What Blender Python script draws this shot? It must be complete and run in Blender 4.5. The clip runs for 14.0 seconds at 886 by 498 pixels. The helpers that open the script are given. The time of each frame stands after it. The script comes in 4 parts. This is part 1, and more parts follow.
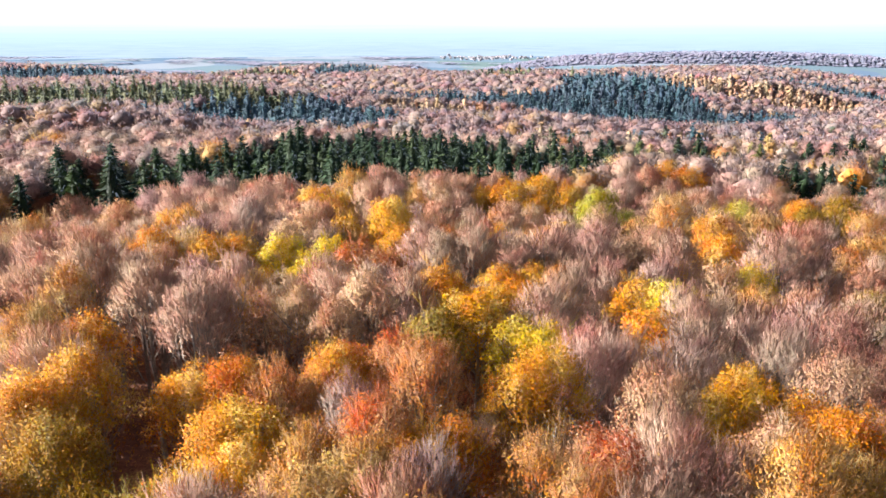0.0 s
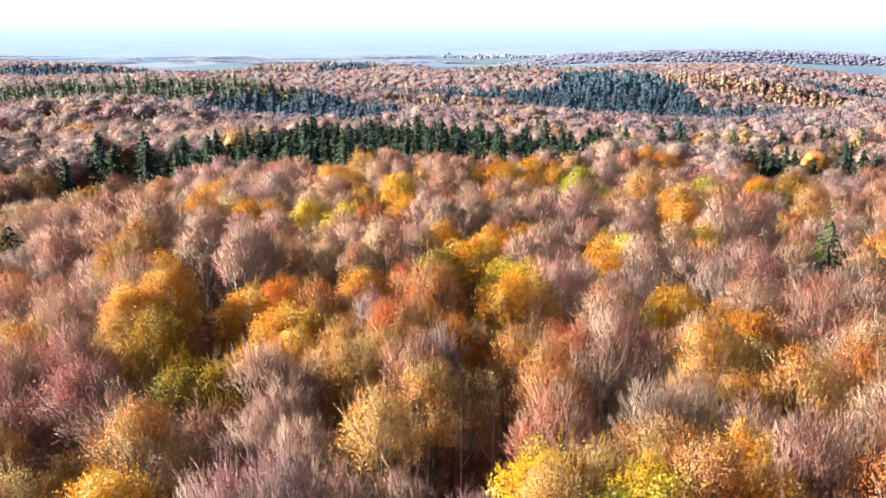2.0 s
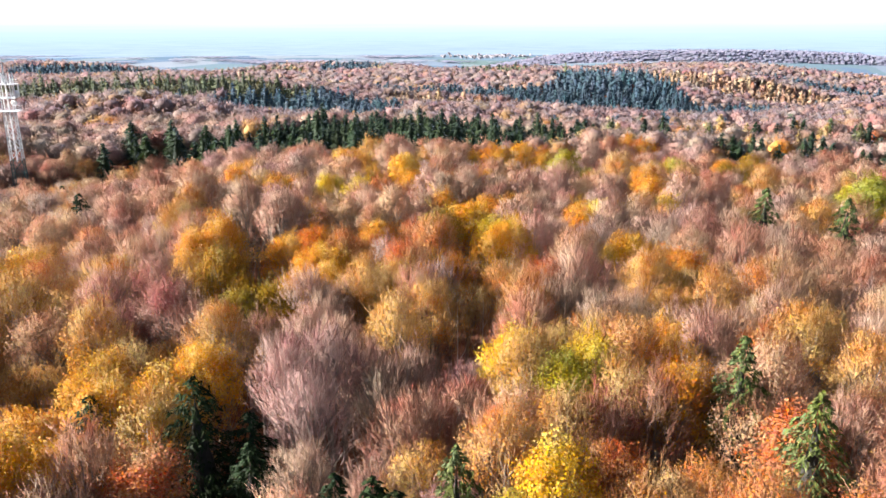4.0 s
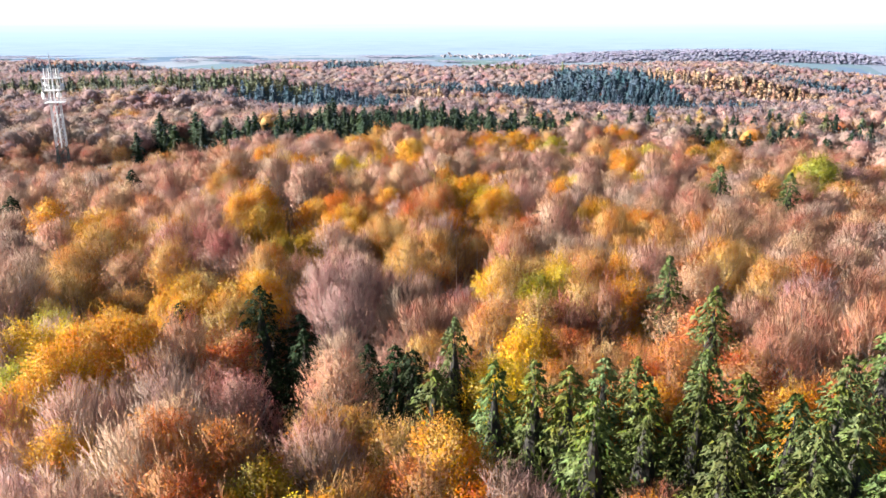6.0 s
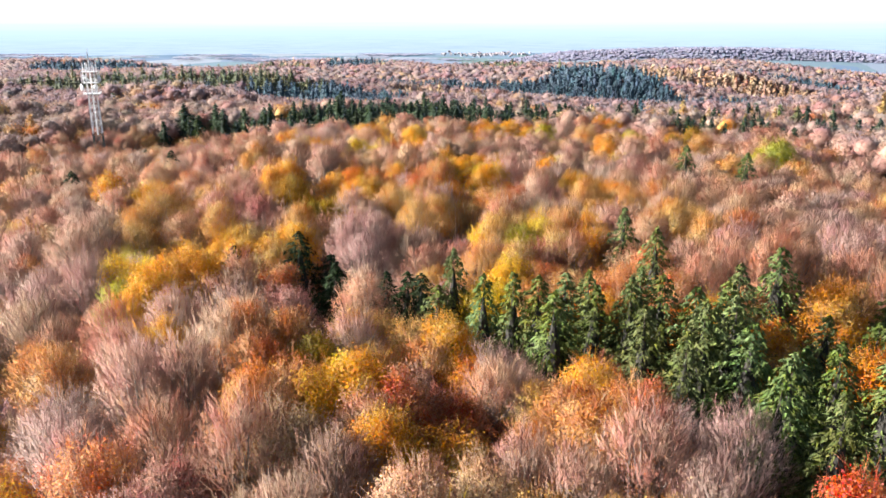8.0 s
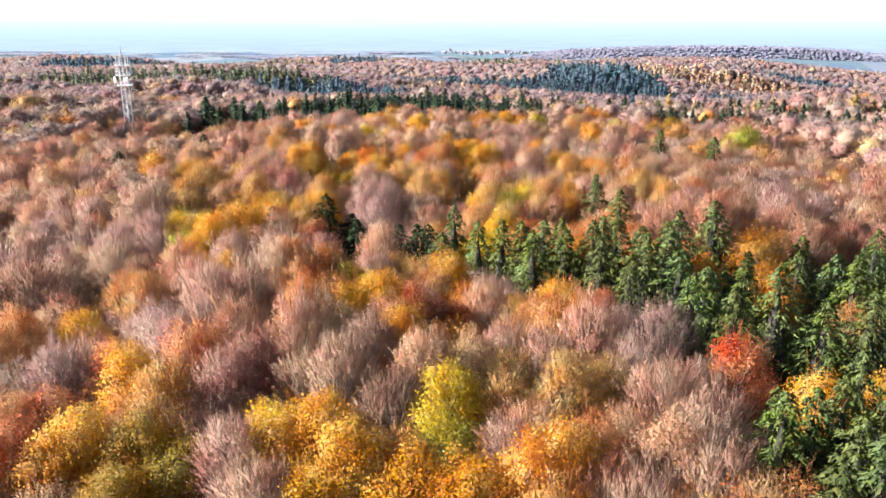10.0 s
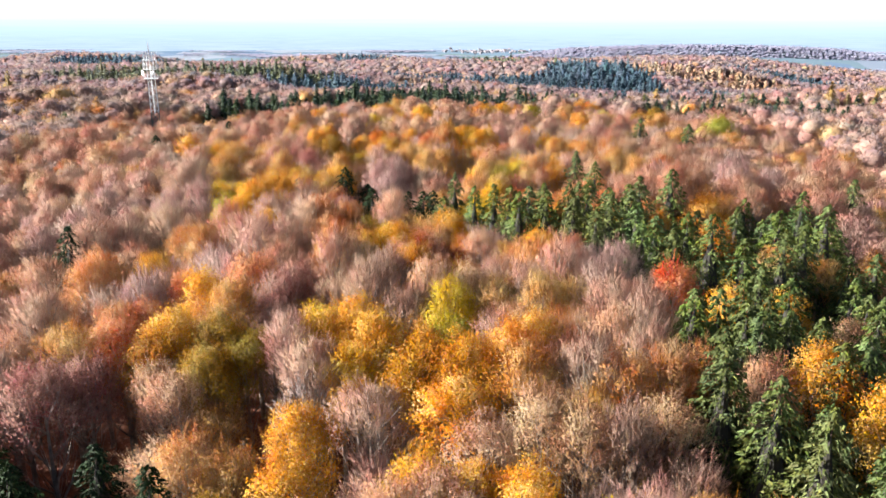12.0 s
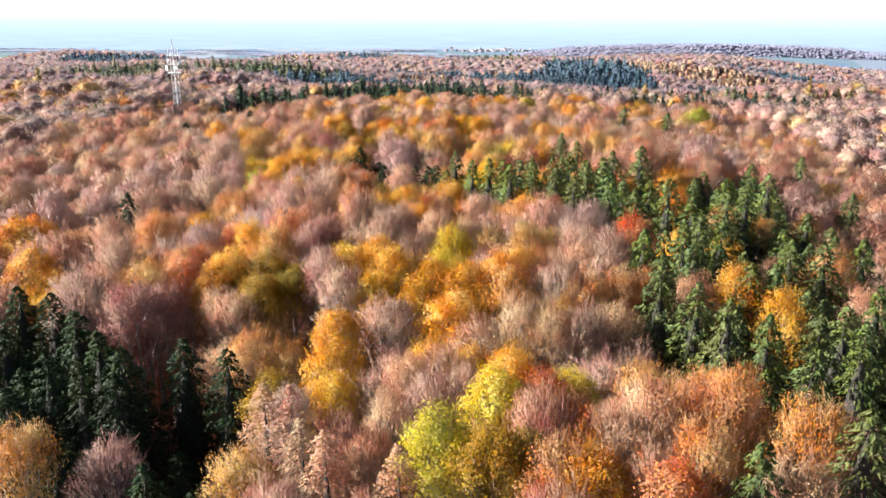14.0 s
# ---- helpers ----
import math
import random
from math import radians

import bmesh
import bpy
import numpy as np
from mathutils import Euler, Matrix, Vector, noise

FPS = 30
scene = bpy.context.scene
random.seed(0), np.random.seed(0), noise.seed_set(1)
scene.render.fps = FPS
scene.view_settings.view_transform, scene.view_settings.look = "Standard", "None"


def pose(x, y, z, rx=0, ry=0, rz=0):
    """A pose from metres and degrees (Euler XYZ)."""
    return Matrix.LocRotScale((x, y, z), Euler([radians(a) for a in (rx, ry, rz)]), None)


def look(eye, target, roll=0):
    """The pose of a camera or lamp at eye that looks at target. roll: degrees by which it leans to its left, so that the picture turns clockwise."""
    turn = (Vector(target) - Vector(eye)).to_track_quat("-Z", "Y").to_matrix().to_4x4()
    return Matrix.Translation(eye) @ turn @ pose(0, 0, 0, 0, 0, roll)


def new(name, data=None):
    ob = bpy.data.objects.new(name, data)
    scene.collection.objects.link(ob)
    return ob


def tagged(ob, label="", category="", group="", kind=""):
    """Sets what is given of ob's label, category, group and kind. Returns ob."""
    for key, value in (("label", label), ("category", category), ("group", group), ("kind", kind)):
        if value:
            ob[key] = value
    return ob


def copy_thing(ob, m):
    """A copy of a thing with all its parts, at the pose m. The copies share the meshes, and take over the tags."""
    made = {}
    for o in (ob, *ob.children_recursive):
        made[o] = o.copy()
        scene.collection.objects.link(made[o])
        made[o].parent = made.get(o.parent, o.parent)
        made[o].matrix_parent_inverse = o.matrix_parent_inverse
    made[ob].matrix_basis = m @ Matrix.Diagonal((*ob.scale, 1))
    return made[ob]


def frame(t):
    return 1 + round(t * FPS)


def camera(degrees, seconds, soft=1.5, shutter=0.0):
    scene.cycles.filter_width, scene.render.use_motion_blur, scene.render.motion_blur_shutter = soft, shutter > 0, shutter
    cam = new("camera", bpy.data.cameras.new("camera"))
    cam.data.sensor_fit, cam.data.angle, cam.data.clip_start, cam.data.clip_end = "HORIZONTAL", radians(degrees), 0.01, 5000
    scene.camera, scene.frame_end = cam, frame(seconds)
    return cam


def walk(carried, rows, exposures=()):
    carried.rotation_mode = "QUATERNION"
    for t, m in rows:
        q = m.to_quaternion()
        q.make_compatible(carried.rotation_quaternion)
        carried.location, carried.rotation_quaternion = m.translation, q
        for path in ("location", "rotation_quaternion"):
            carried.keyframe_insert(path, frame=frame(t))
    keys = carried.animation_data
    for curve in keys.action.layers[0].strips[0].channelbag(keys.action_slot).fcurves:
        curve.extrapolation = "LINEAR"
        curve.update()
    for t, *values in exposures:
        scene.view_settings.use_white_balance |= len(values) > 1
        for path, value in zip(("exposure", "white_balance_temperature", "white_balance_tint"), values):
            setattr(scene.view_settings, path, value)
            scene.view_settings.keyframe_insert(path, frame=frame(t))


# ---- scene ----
cam = camera(62.1, 14.0, soft=1.6)
METRES, EYE, TILT, LEAN, TURN = 160.0, 56.0, -16.5, 0.0, 0.0
ROWS = [
    (0.0, 0.0, 0.0, 0.0, 0.0, 0.0, -0.0),
    (0.5, -0.0005, -0.0299, -0.0098, 0.0, -0.02, -0.01),
    (1.0, -0.0011, -0.0613, -0.0195, 0.01, -0.05, -0.0),
    (1.5, -0.0013, -0.093, -0.0294, 0.02, -0.05, 0.01),
    (2.0, -0.0013, -0.1256, -0.0394, 0.02, -0.07, 0.02),
    (2.5, -0.0014, -0.1584, -0.0495, 0.02, -0.08, 0.04),
    (3.0, -0.0013, -0.1921, -0.0599, 0.02, -0.09, 0.04),
    (5.5, -0.0031, -0.364, -0.113, 0.01, -0.04, 0.04),
    (6.0, -0.0033, -0.3983, -0.1233, 0.03, -0.06, 0.05),
    (6.5, -0.0036, -0.4329, -0.1337, 0.03, -0.09, 0.05),
    (7.0, -0.004, -0.4676, -0.1441, 0.02, -0.12, 0.03),
    (7.5, -0.0043, -0.5022, -0.1544, 0.03, -0.16, 0.03),
    (8.0, -0.0046, -0.5368, -0.1648, 0.04, -0.19, 0.04),
    (10.5, -0.0075, -0.7119, -0.2179, 0.07, -0.32, -0.08),
    (11.0, -0.008, -0.7465, -0.2286, 0.07, -0.33, -0.11),
    (11.5, -0.0086, -0.7812, -0.2393, 0.08, -0.37, -0.11),
    (12.0, -0.0091, -0.8161, -0.2499, 0.08, -0.39, -0.14),
    (12.5, -0.0098, -0.8509, -0.2609, 0.1, -0.4, -0.16),
    (13.0, -0.0104, -0.8859, -0.2715, 0.11, -0.41, -0.18),
    (13.5, -0.0108, -0.9209, -0.2824, 0.11, -0.42, -0.19),
    (14.0, -0.0115, -0.9558, -0.2935, 0.11, -0.44, -0.21),
]
walk(cam, [(t, pose(0, 0, EYE, TILT, LEAN, TURN) @ pose(METRES * x, METRES * y, METRES * z, 90 + pitch, roll, yaw)) for t, x, y, z, yaw, pitch, roll in ROWS],
     exposures=[(0.0, 2.0, 6250, 10), (14.0, 2.0, 6250, 10)])

# ---- daylight ----
SUN_AZIMUTH, SUN_HEIGHT = radians(-84), radians(24)   # azimuth from +y, clockwise
world = bpy.data.worlds.new("autumn_sky")
scene.world = world
world.use_nodes = True
wn, wl = world.node_tree.nodes, world.node_tree.links
sky = wn.new("ShaderNodeTexSky")
sky.sky_type, sky.sun_disc = "NISHITA", False
sky.sun_elevation, sky.sun_rotation = SUN_HEIGHT, SUN_AZIMUTH
sky.altitude, sky.air_density, sky.dust_density, sky.ozone_density = 200, 1.0, 2.5, 1.0
wn["Background"].inputs["Strength"].default_value = 0.039
wl.new(sky.outputs["Color"], wn["Background"].inputs["Color"])
sun_data = bpy.data.lights.new("sun", "SUN")
sun_data.energy, sun_data.angle, sun_data.color = 5.0, radians(0.6), (1.0, 0.945, 0.89)
sun = new("sun", sun_data)
to_sun = Vector((math.sin(SUN_AZIMUTH) * math.cos(SUN_HEIGHT), math.cos(SUN_AZIMUTH) * math.cos(SUN_HEIGHT), math.sin(SUN_HEIGHT)))
sun.matrix_world = look(to_sun * 300, (0, 0, 0))


# ---- materials ----
def material(name):
    mat = bpy.data.materials.new(name)
    mat.use_nodes = True
    nt = mat.node_tree
    return mat, nt, nt.nodes["Principled BSDF"], nt.nodes["Material Output"]


def node(nt, kind, **values):
    n = nt.nodes.new(kind)
    for key, value in values.items():
        n.inputs[key.replace("_", " ")].default_value = value
    return n


def ramp(nt, source, stops):
    n = nt.nodes.new("ShaderNodeValToRGB")
    while len(n.color_ramp.elements) < len(stops):
        n.color_ramp.elements.new(0.5)
    for e, (at, col) in zip(n.color_ramp.elements, stops):
        e.position, e.color = at, (*col, 1)
    nt.links.new(source, n.inputs["Fac"])
    return n.outputs["Color"]


def foliage(name, tint, spread=(0.6, 1.4), hue=0.03, glow=0.3, rough=0.65, grey=None, sheen=0.0, patch=0.3, drift_hue=0.022, grain=0.0):
    """Leaf or twig material. tint: 'object' (object colour) or a colour attribute's name."""
    mat, nt, bsdf, out = material(name)
    if tint == "object":
        colour = nt.nodes.new("ShaderNodeObjectInfo").outputs["Color"]
    else:
        a = nt.nodes.new("ShaderNodeAttribute")
        a.attribute_name = tint
        colour = a.outputs["Color"]
    island = nt.nodes.new("ShaderNodeNewGeometry").outputs["Random Per Island"]
    if grey:
        mix = nt.nodes.new("ShaderNodeMix")
        mix.data_type = "RGBA"
        mix.inputs["Factor"].default_value = grey[3]
        nt.links.new(colour, mix.inputs["A"])
        mix.inputs["B"].default_value = (*grey[:3], 1)
        colour = mix.outputs["Result"]
    drift = node(nt, "ShaderNodeTexNoise", Scale=patch, Detail=2.0)
    drift.noise_dimensions = "4D"
    nt.links.new(nt.nodes.new("ShaderNodeTexCoord").outputs["Object"], drift.inputs["Vector"])
    far_off = nt.nodes.new("ShaderNodeMath")
    far_off.operation = "MULTIPLY"
    far_off.inputs[1].default_value = 40.0
    nt.links.new(nt.nodes.new("ShaderNodeObjectInfo").outputs["Random"], far_off.inputs[0])
    nt.links.new(far_off.outputs[0], drift.inputs["W"])
    shift = nt.nodes.new("ShaderNodeHueSaturation")
    for key, lo, hi in (("Hue", 0.5 - drift_hue, 0.5 + drift_hue), ("Value", 0.86, 1.12), ("Saturation", 1.15, 0.85)):
        m = nt.nodes.new("ShaderNodeMapRange")
        m.inputs["From Min"].default_value, m.inputs["From Max"].default_value = 0.32, 0.68
        m.inputs["To Min"].default_value, m.inputs["To Max"].default_value = lo, hi
        nt.links.new(drift.outputs["Fac"], m.inputs["Value"])
        nt.links.new(m.outputs["Result"], shift.inputs[key])
    nt.links.new(colour, shift.inputs["Color"])
    colour = shift.outputs["Color"]
    if grain:
        mapping = nt.nodes.new("ShaderNodeMapping")
        mapping.inputs["Scale"].default_value = (1, 1, 0.45)
        nt.links.new(nt.nodes.new("ShaderNodeTexCoord").outputs["Object"], mapping.inputs["Vector"])
        speck = node(nt, "ShaderNodeTexNoise", Scale=grain, Detail=5.0, Roughness=0.75)
        nt.links.new(mapping.outputs["Vector"], speck.inputs["Vector"])
        mul = nt.nodes.new("ShaderNodeMix")
        mul.data_type, mul.blend_type = "RGBA", "MULTIPLY"
        mul.inputs["Factor"].default_value = 1
        nt.links.new(colour, mul.inputs["A"])
        nt.links.new(ramp(nt, speck.outputs["Fac"], [(0.36, (0.62, 0.6, 0.6)), (0.5, (0.92, 0.92, 0.92)), (0.64, (1.15, 1.15, 1.15))]), mul.inputs["B"])
        colour = mul.outputs["Result"]
    hsv = nt.nodes.new("ShaderNodeHueSaturation")
    for key, lo, hi, seed in (("Hue", 0.5 - hue, 0.5 + hue, 7.31), ("Value", *spread, 1.0), ("Saturation", 0.85, 1.15, 3.77)):
        mul = nt.nodes.new("ShaderNodeMath")
        mul.operation = "MULTIPLY"
        mul.inputs[1].default_value = seed
        nt.links.new(island, mul.inputs[0])
        fr = nt.nodes.new("ShaderNodeMath")
        fr.operation = "FRACT"
        nt.links.new(mul.outputs[0], fr.inputs[0])
        m = nt.nodes.new("ShaderNodeMapRange")
        m.inputs["To Min"].default_value, m.inputs["To Max"].default_value = lo, hi
        nt.links.new(fr.outputs[0], m.inputs["Value"])
        nt.links.new(m.outputs["Result"], hsv.inputs[key])
    nt.links.new(colour, hsv.inputs["Color"])
    nt.links.new(hsv.outputs["Color"], bsdf.inputs["Base Color"])
    bsdf.inputs["Roughness"].default_value = rough
    bsdf.inputs["Specular IOR Level"].default_value = 0.08
    # bluish sheen stands in for haze over the farther canopy
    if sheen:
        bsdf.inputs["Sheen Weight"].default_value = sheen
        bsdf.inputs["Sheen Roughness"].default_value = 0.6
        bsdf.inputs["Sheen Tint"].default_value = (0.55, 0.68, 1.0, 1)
    if glow:
        tr = nt.nodes.new("ShaderNodeBsdfTranslucent")
        nt.links.new(hsv.outputs["Color"], tr.inputs["Color"])
        ms = nt.nodes.new("ShaderNodeMixShader")
        ms.inputs["Fac"].default_value = glow
        nt.links.new(bsdf.outputs[0], ms.inputs[1])
        nt.links.new(tr.outputs[0], ms.inputs[2])
        nt.links.new(ms.outputs[0], out.inputs["Surface"])
    return mat


LEAF = foliage("autumn_leaves", "object", (0.82, 1.14), 0.02, 0.24)
TWIG = foliage("fine_twigs", "object", (0.85, 1.15), 0.015, 0.12, grey=(0.40, 0.24, 0.195, 0.25))
OCHRE_LEAF = foliage("ochre_leaves", "object", (0.88, 1.12), 0.025, 0.36, grey=(0.50, 0.25, 0.05, 0.45))
LARCH = foliage("larch_needles", "object", (0.65, 1.35), 0.02, 0.25)
NEEDLE = foliage("conifer_needles", "object", (0.55, 1.45), 0.025, 0.15)
# canopy materials of the farther woods, with haze put in as blue sheen
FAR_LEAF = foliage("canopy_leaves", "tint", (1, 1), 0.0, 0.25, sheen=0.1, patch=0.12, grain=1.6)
HAZE_PALE_LEAF = foliage("hazy_canopy", "tint", (1, 1), 0.0, 0.2, sheen=0.5, patch=0.03)
HAZE_BLUE_LEAF = foliage("haze_tinted_canopy", "tint", (1, 1), 0.0, 0.25, sheen=0.15, patch=0.04, grain=0.9)


def bark_material(name, dark, pale):
    mat, nt, bsdf, out = material(name)
    tc = nt.nodes.new("ShaderNodeTexCoord").outputs["Object"]
    n = node(nt, "ShaderNodeTexNoise", Scale=1.6, Detail=6.0, Roughness=0.7)
    nt.links.new(tc, n.inputs["Vector"])
    nt.links.new(ramp(nt, n.outputs["Fac"], [(0.3, dark), (0.7, pale)]), bsdf.inputs["Base Color"])
    bump = node(nt, "ShaderNodeBump", Strength=0.6, Distance=0.05)
    nt.links.new(n.outputs["Fac"], bump.inputs["Height"])
    nt.links.new(bump.outputs["Normal"], bsdf.inputs["Normal"])
    bsdf.inputs["Roughness"].default_value = 0.85
    return mat


BARK = bark_material("grey_beech_bark", (0.13, 0.10, 0.08), (0.36, 0.29, 0.24))
BIRCH_BARK = bark_material("white_birch_bark", (0.30, 0.27, 0.24), (0.72, 0.69, 0.64))
# near-black core colour standing for the shade inside conifer crowns
CROWN_SHADE = bark_material("crown_shade_core", (0.012, 0.010, 0.008), (0.035, 0.03, 0.02))
BARK_DARK = bark_material("brown_conifer_bark", (0.05, 0.03, 0.025), (0.14, 0.09, 0.07))


def floor_material():
    mat, nt, bsdf, out = material("leaf_litter")
    tc = nt.nodes.new("ShaderNodeTexCoord").outputs["Object"]
    big = node(nt, "ShaderNodeTexNoise", Scale=0.09, Detail=4.0)
    fine = node(nt, "ShaderNodeTexNoise", Scale=2.2, Detail=8.0, Roughness=0.75)
    for n in (big, fine):
        nt.links.new(tc, n.inputs["Vector"])
    a = ramp(nt, fine.outputs["Fac"], [(0.3, (0.07, 0.03, 0.02)), (0.5, (0.22, 0.08, 0.04)), (0.72, (0.38, 0.17, 0.08))])
    b = ramp(nt, big.outputs["Fac"], [(0.42, (0.75, 0.7, 0.65)), (0.6, (1.0, 1.0, 1.0))])
    mul = nt.nodes.new("ShaderNodeMix")
    mul.data_type, mul.blend_type = "RGBA", "MULTIPLY"
    mul.inputs["Factor"].default_value = 1
    nt.links.new(a, mul.inputs["A"])
    nt.links.new(b, mul.inputs["B"])
    nt.links.new(mul.outputs["Result"], bsdf.inputs["Base Color"])
    bump = node(nt, "ShaderNodeBump", Strength=0.7, Distance=0.12)
    nt.links.new(fine.outputs["Fac"], bump.inputs["Height"])
    nt.links.new(bump.outputs["Normal"], bsdf.inputs["Normal"])
    bsdf.inputs["Roughness"].default_value = 0.95
    return mat


def farmland_material():
    mat, nt, bsdf, out = material("haze_tinted_farmland")
    tc = nt.nodes.new("ShaderNodeTexCoord").outputs["Object"]
    mapping = nt.nodes.new("ShaderNodeMapping")
    mapping.inputs["Scale"].default_value = (0.0042, 0.0028, 0.0)
    mapping.inputs["Rotation"].default_value = (0, 0, 0.4)
    nt.links.new(tc, mapping.inputs["Vector"])
    cell = node(nt, "ShaderNodeTexVoronoi", Scale=1.0)
    cell.distance = "CHEBYCHEV"
    nt.links.new(mapping.outputs["Vector"], cell.inputs["Vector"])
    sep = nt.nodes.new("ShaderNodeSeparateColor")
    nt.links.new(cell.outputs["Color"], sep.inputs["Color"])
    # field colours carry the pale blue of distance haze
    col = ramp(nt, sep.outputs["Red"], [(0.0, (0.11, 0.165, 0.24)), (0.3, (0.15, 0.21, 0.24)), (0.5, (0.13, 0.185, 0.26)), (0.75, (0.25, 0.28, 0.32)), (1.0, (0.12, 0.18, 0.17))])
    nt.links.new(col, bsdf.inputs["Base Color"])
    bsdf.inputs["Roughness"].default_value = 1.0
    bsdf.inputs["Specular IOR Level"].default_value = 0.0
    return mat


LITTER, FARMLAND = floor_material(), farmland_material()


def plain_material(name, colour, rough=0.5, metal=0.0, vary=0.12):
    mat, nt, bsdf, out = material(name)
    n = node(nt, "ShaderNodeTexNoise", Scale=3.0, Detail=5.0)
    nt.links.new(nt.nodes.new("ShaderNodeTexCoord").outputs["Object"], n.inputs["Vector"])
    lo, hi = [tuple(min(1, c * k) for c in colour) for k in (1 - vary, 1 + vary)]
    nt.links.new(ramp(nt, n.outputs["Fac"], [(0.35, lo), (0.65, hi)]), bsdf.inputs["Base Color"])
    bsdf.inputs["Roughness"].default_value, bsdf.inputs["Metallic"].default_value = rough, metal
    return mat


WHITE_STEEL = plain_material("white_painted_steel", (0.80, 0.80, 0.80), 0.4)
GREEN_STEEL = plain_material("dark_green_painted_steel", (0.07, 0.12, 0.11), 0.5)
GREY_STEEL = plain_material("galvanised_steel", (0.42, 0.43, 0.45), 0.45, 0.6)
PLASTER = plain_material("pale_house_walls", (0.24, 0.24, 0.27), 0.8)
ROOF_TILE = plain_material("faded_roof_tiles", (0.30, 0.26, 0.27), 0.8)


# ---- mesh helpers ----
def triangles(name, verts, mats, index=None, tint=None, normals=None):
    """A mesh of loose triangles, three vertices each; normals: a shading direction for each."""
    verts = np.array(verts, dtype=np.float32).reshape(-1, 3, 3)
    n = len(verts)
    if normals is not None:
        normals = np.array(normals, dtype=np.float32)
        if normals.ndim == 2:
            normals = np.repeat(normals[:, None, :], 3, axis=1)
        face = np.cross(verts[:, 1] - verts[:, 0], verts[:, 2] - verts[:, 0])
        back = (face * normals.mean(1)).sum(1) < 0
        verts[back] = verts[back][:, ::-1]
        normals[back] = normals[back][:, ::-1]
    verts = verts.reshape(-1, 3)
    me = bpy.data.meshes.new(name)
    me.vertices.add(3 * n)
    me.vertices.foreach_set("co", verts.ravel())
    me.loops.add(3 * n)
    me.loops.foreach_set("vertex_index", np.arange(3 * n, dtype=np.int32))
    me.polygons.add(n)
    me.polygons.foreach_set("loop_start", np.arange(0, 3 * n, 3, dtype=np.int32))
    for m in mats:
        me.materials.append(m)
    if index is not None:
        me.polygons.foreach_set("material_index", np.asarray(index, dtype=np.int32))
    if tint is not None:
        layer = me.color_attributes.new("tint", "FLOAT_COLOR", "POINT")
        rgba = np.ones((3 * n, 4), dtype=np.float32)
        rgba[:, :3] = np.repeat(tint, 3, axis=0)
        layer.data.foreach_set("color", rgba.ravel())
    if normals is not None:
        layer = me.attributes.new("custom_normal", "FLOAT_VECTOR", "POINT")
        layer.data.foreach_set("vector", unit(normals).astype(np.float32).ravel())
    me.update()
    return me


def unit(a):
    return a / np.maximum(np.linalg.norm(a, axis=-1, keepdims=True), 1e-6)


def blades(rng, p, way, length, width):
    """Thin tapered triangles through the points p along way."""
    side = unit(np.cross(way, rng.normal(size=p.shape))) * (width / 2)[:, None]
    half = way * (length / 2)[:, None]
    return np.stack([p - half - side, p - half + side, p + half], axis=1)


def flakes(rng, p, normal, size):
    """Small leaf-spray triangles facing roughly along normal."""
    n = unit(normal + rng.normal(size=p.shape) * 0.55)
    a = unit(np.cross(n, rng.normal(size=p.shape)))
    b = np.cross(n, a)
    s = size[:, None]
    return np.stack([p + a * s * 0.62, p - a * s * 0.4 + b * s * 0.5, p - a * s * 0.35 - b * s * 0.5], axis=1)


def tube(bm, points, radii, sides, root=None):
    rings = []
    for i, (c, r) in enumerate(zip(points, radii)):
        c = Vector(c)
        ahead = (Vector(points[min(i + 1, len(points) - 1)]) - Vector(points[max(i - 1, 0)])).normalized()
        u = ahead.orthogonal().normalized()
        v = ahead.cross(u)
        rings.append([bm.verts.new(c + (u * math.cos(2 * math.pi * k / sides) + v * math.sin(2 * math.pi * k / sides)) * r) for k in range(sides)])
    if root:
        rings[0][0].co = root.co
        bm.verts.remove(rings[0][0])
        rings[0][0] = root
    for lo, hi in zip(rings, rings[1:]):
        for k in range(sides):
            bm.faces.new((lo[k], lo[(k + 1) % sides], hi[(k + 1) % sides], hi[k]))
    bm.faces.new(rings[-1])
    bm.faces.new(rings[0][::-1])
    return rings


def bar(bm, a, b, w):
    """A square bar from a to b."""
    tube(bm, [a, b], [w * 0.7, w * 0.7], 4)


def block(bm, lo, hi):
    vs = [bm.verts.new((x, y, z)) for x in (lo[0], hi[0]) for y in (lo[1], hi[1]) for z in (lo[2], hi[2])]
    for f in ((0, 1, 3, 2), (4, 6, 7, 5), (0, 4, 5, 1), (2, 3, 7, 6), (0, 2, 6, 4), (1, 5, 7, 3)):
        bm.faces.new([vs[i] for i in f])


def finish(name, bm, mat, smooth=False):
    bmesh.ops.recalc_face_normals(bm, faces=bm.faces)
    me = bpy.data.meshes.new(name)
    bm.to_mesh(me)
    bm.free()
    me.materials.append(mat)
    if smooth:
        me.polygons.foreach_set("use_smooth", [True] * len(me.polygons))
    return me


def part(name, bm, mat, parent, label="", smooth=False):
    ob = new(name, finish(name, bm, mat, smooth))
    ob.parent = parent
    return tagged(ob, label)


# ---- lie of the land ----
def smooth_step(a, b, v):
    s = np.clip((v - a) / (b - a), 0, 1)
    return s * s * (3 - 2 * s)


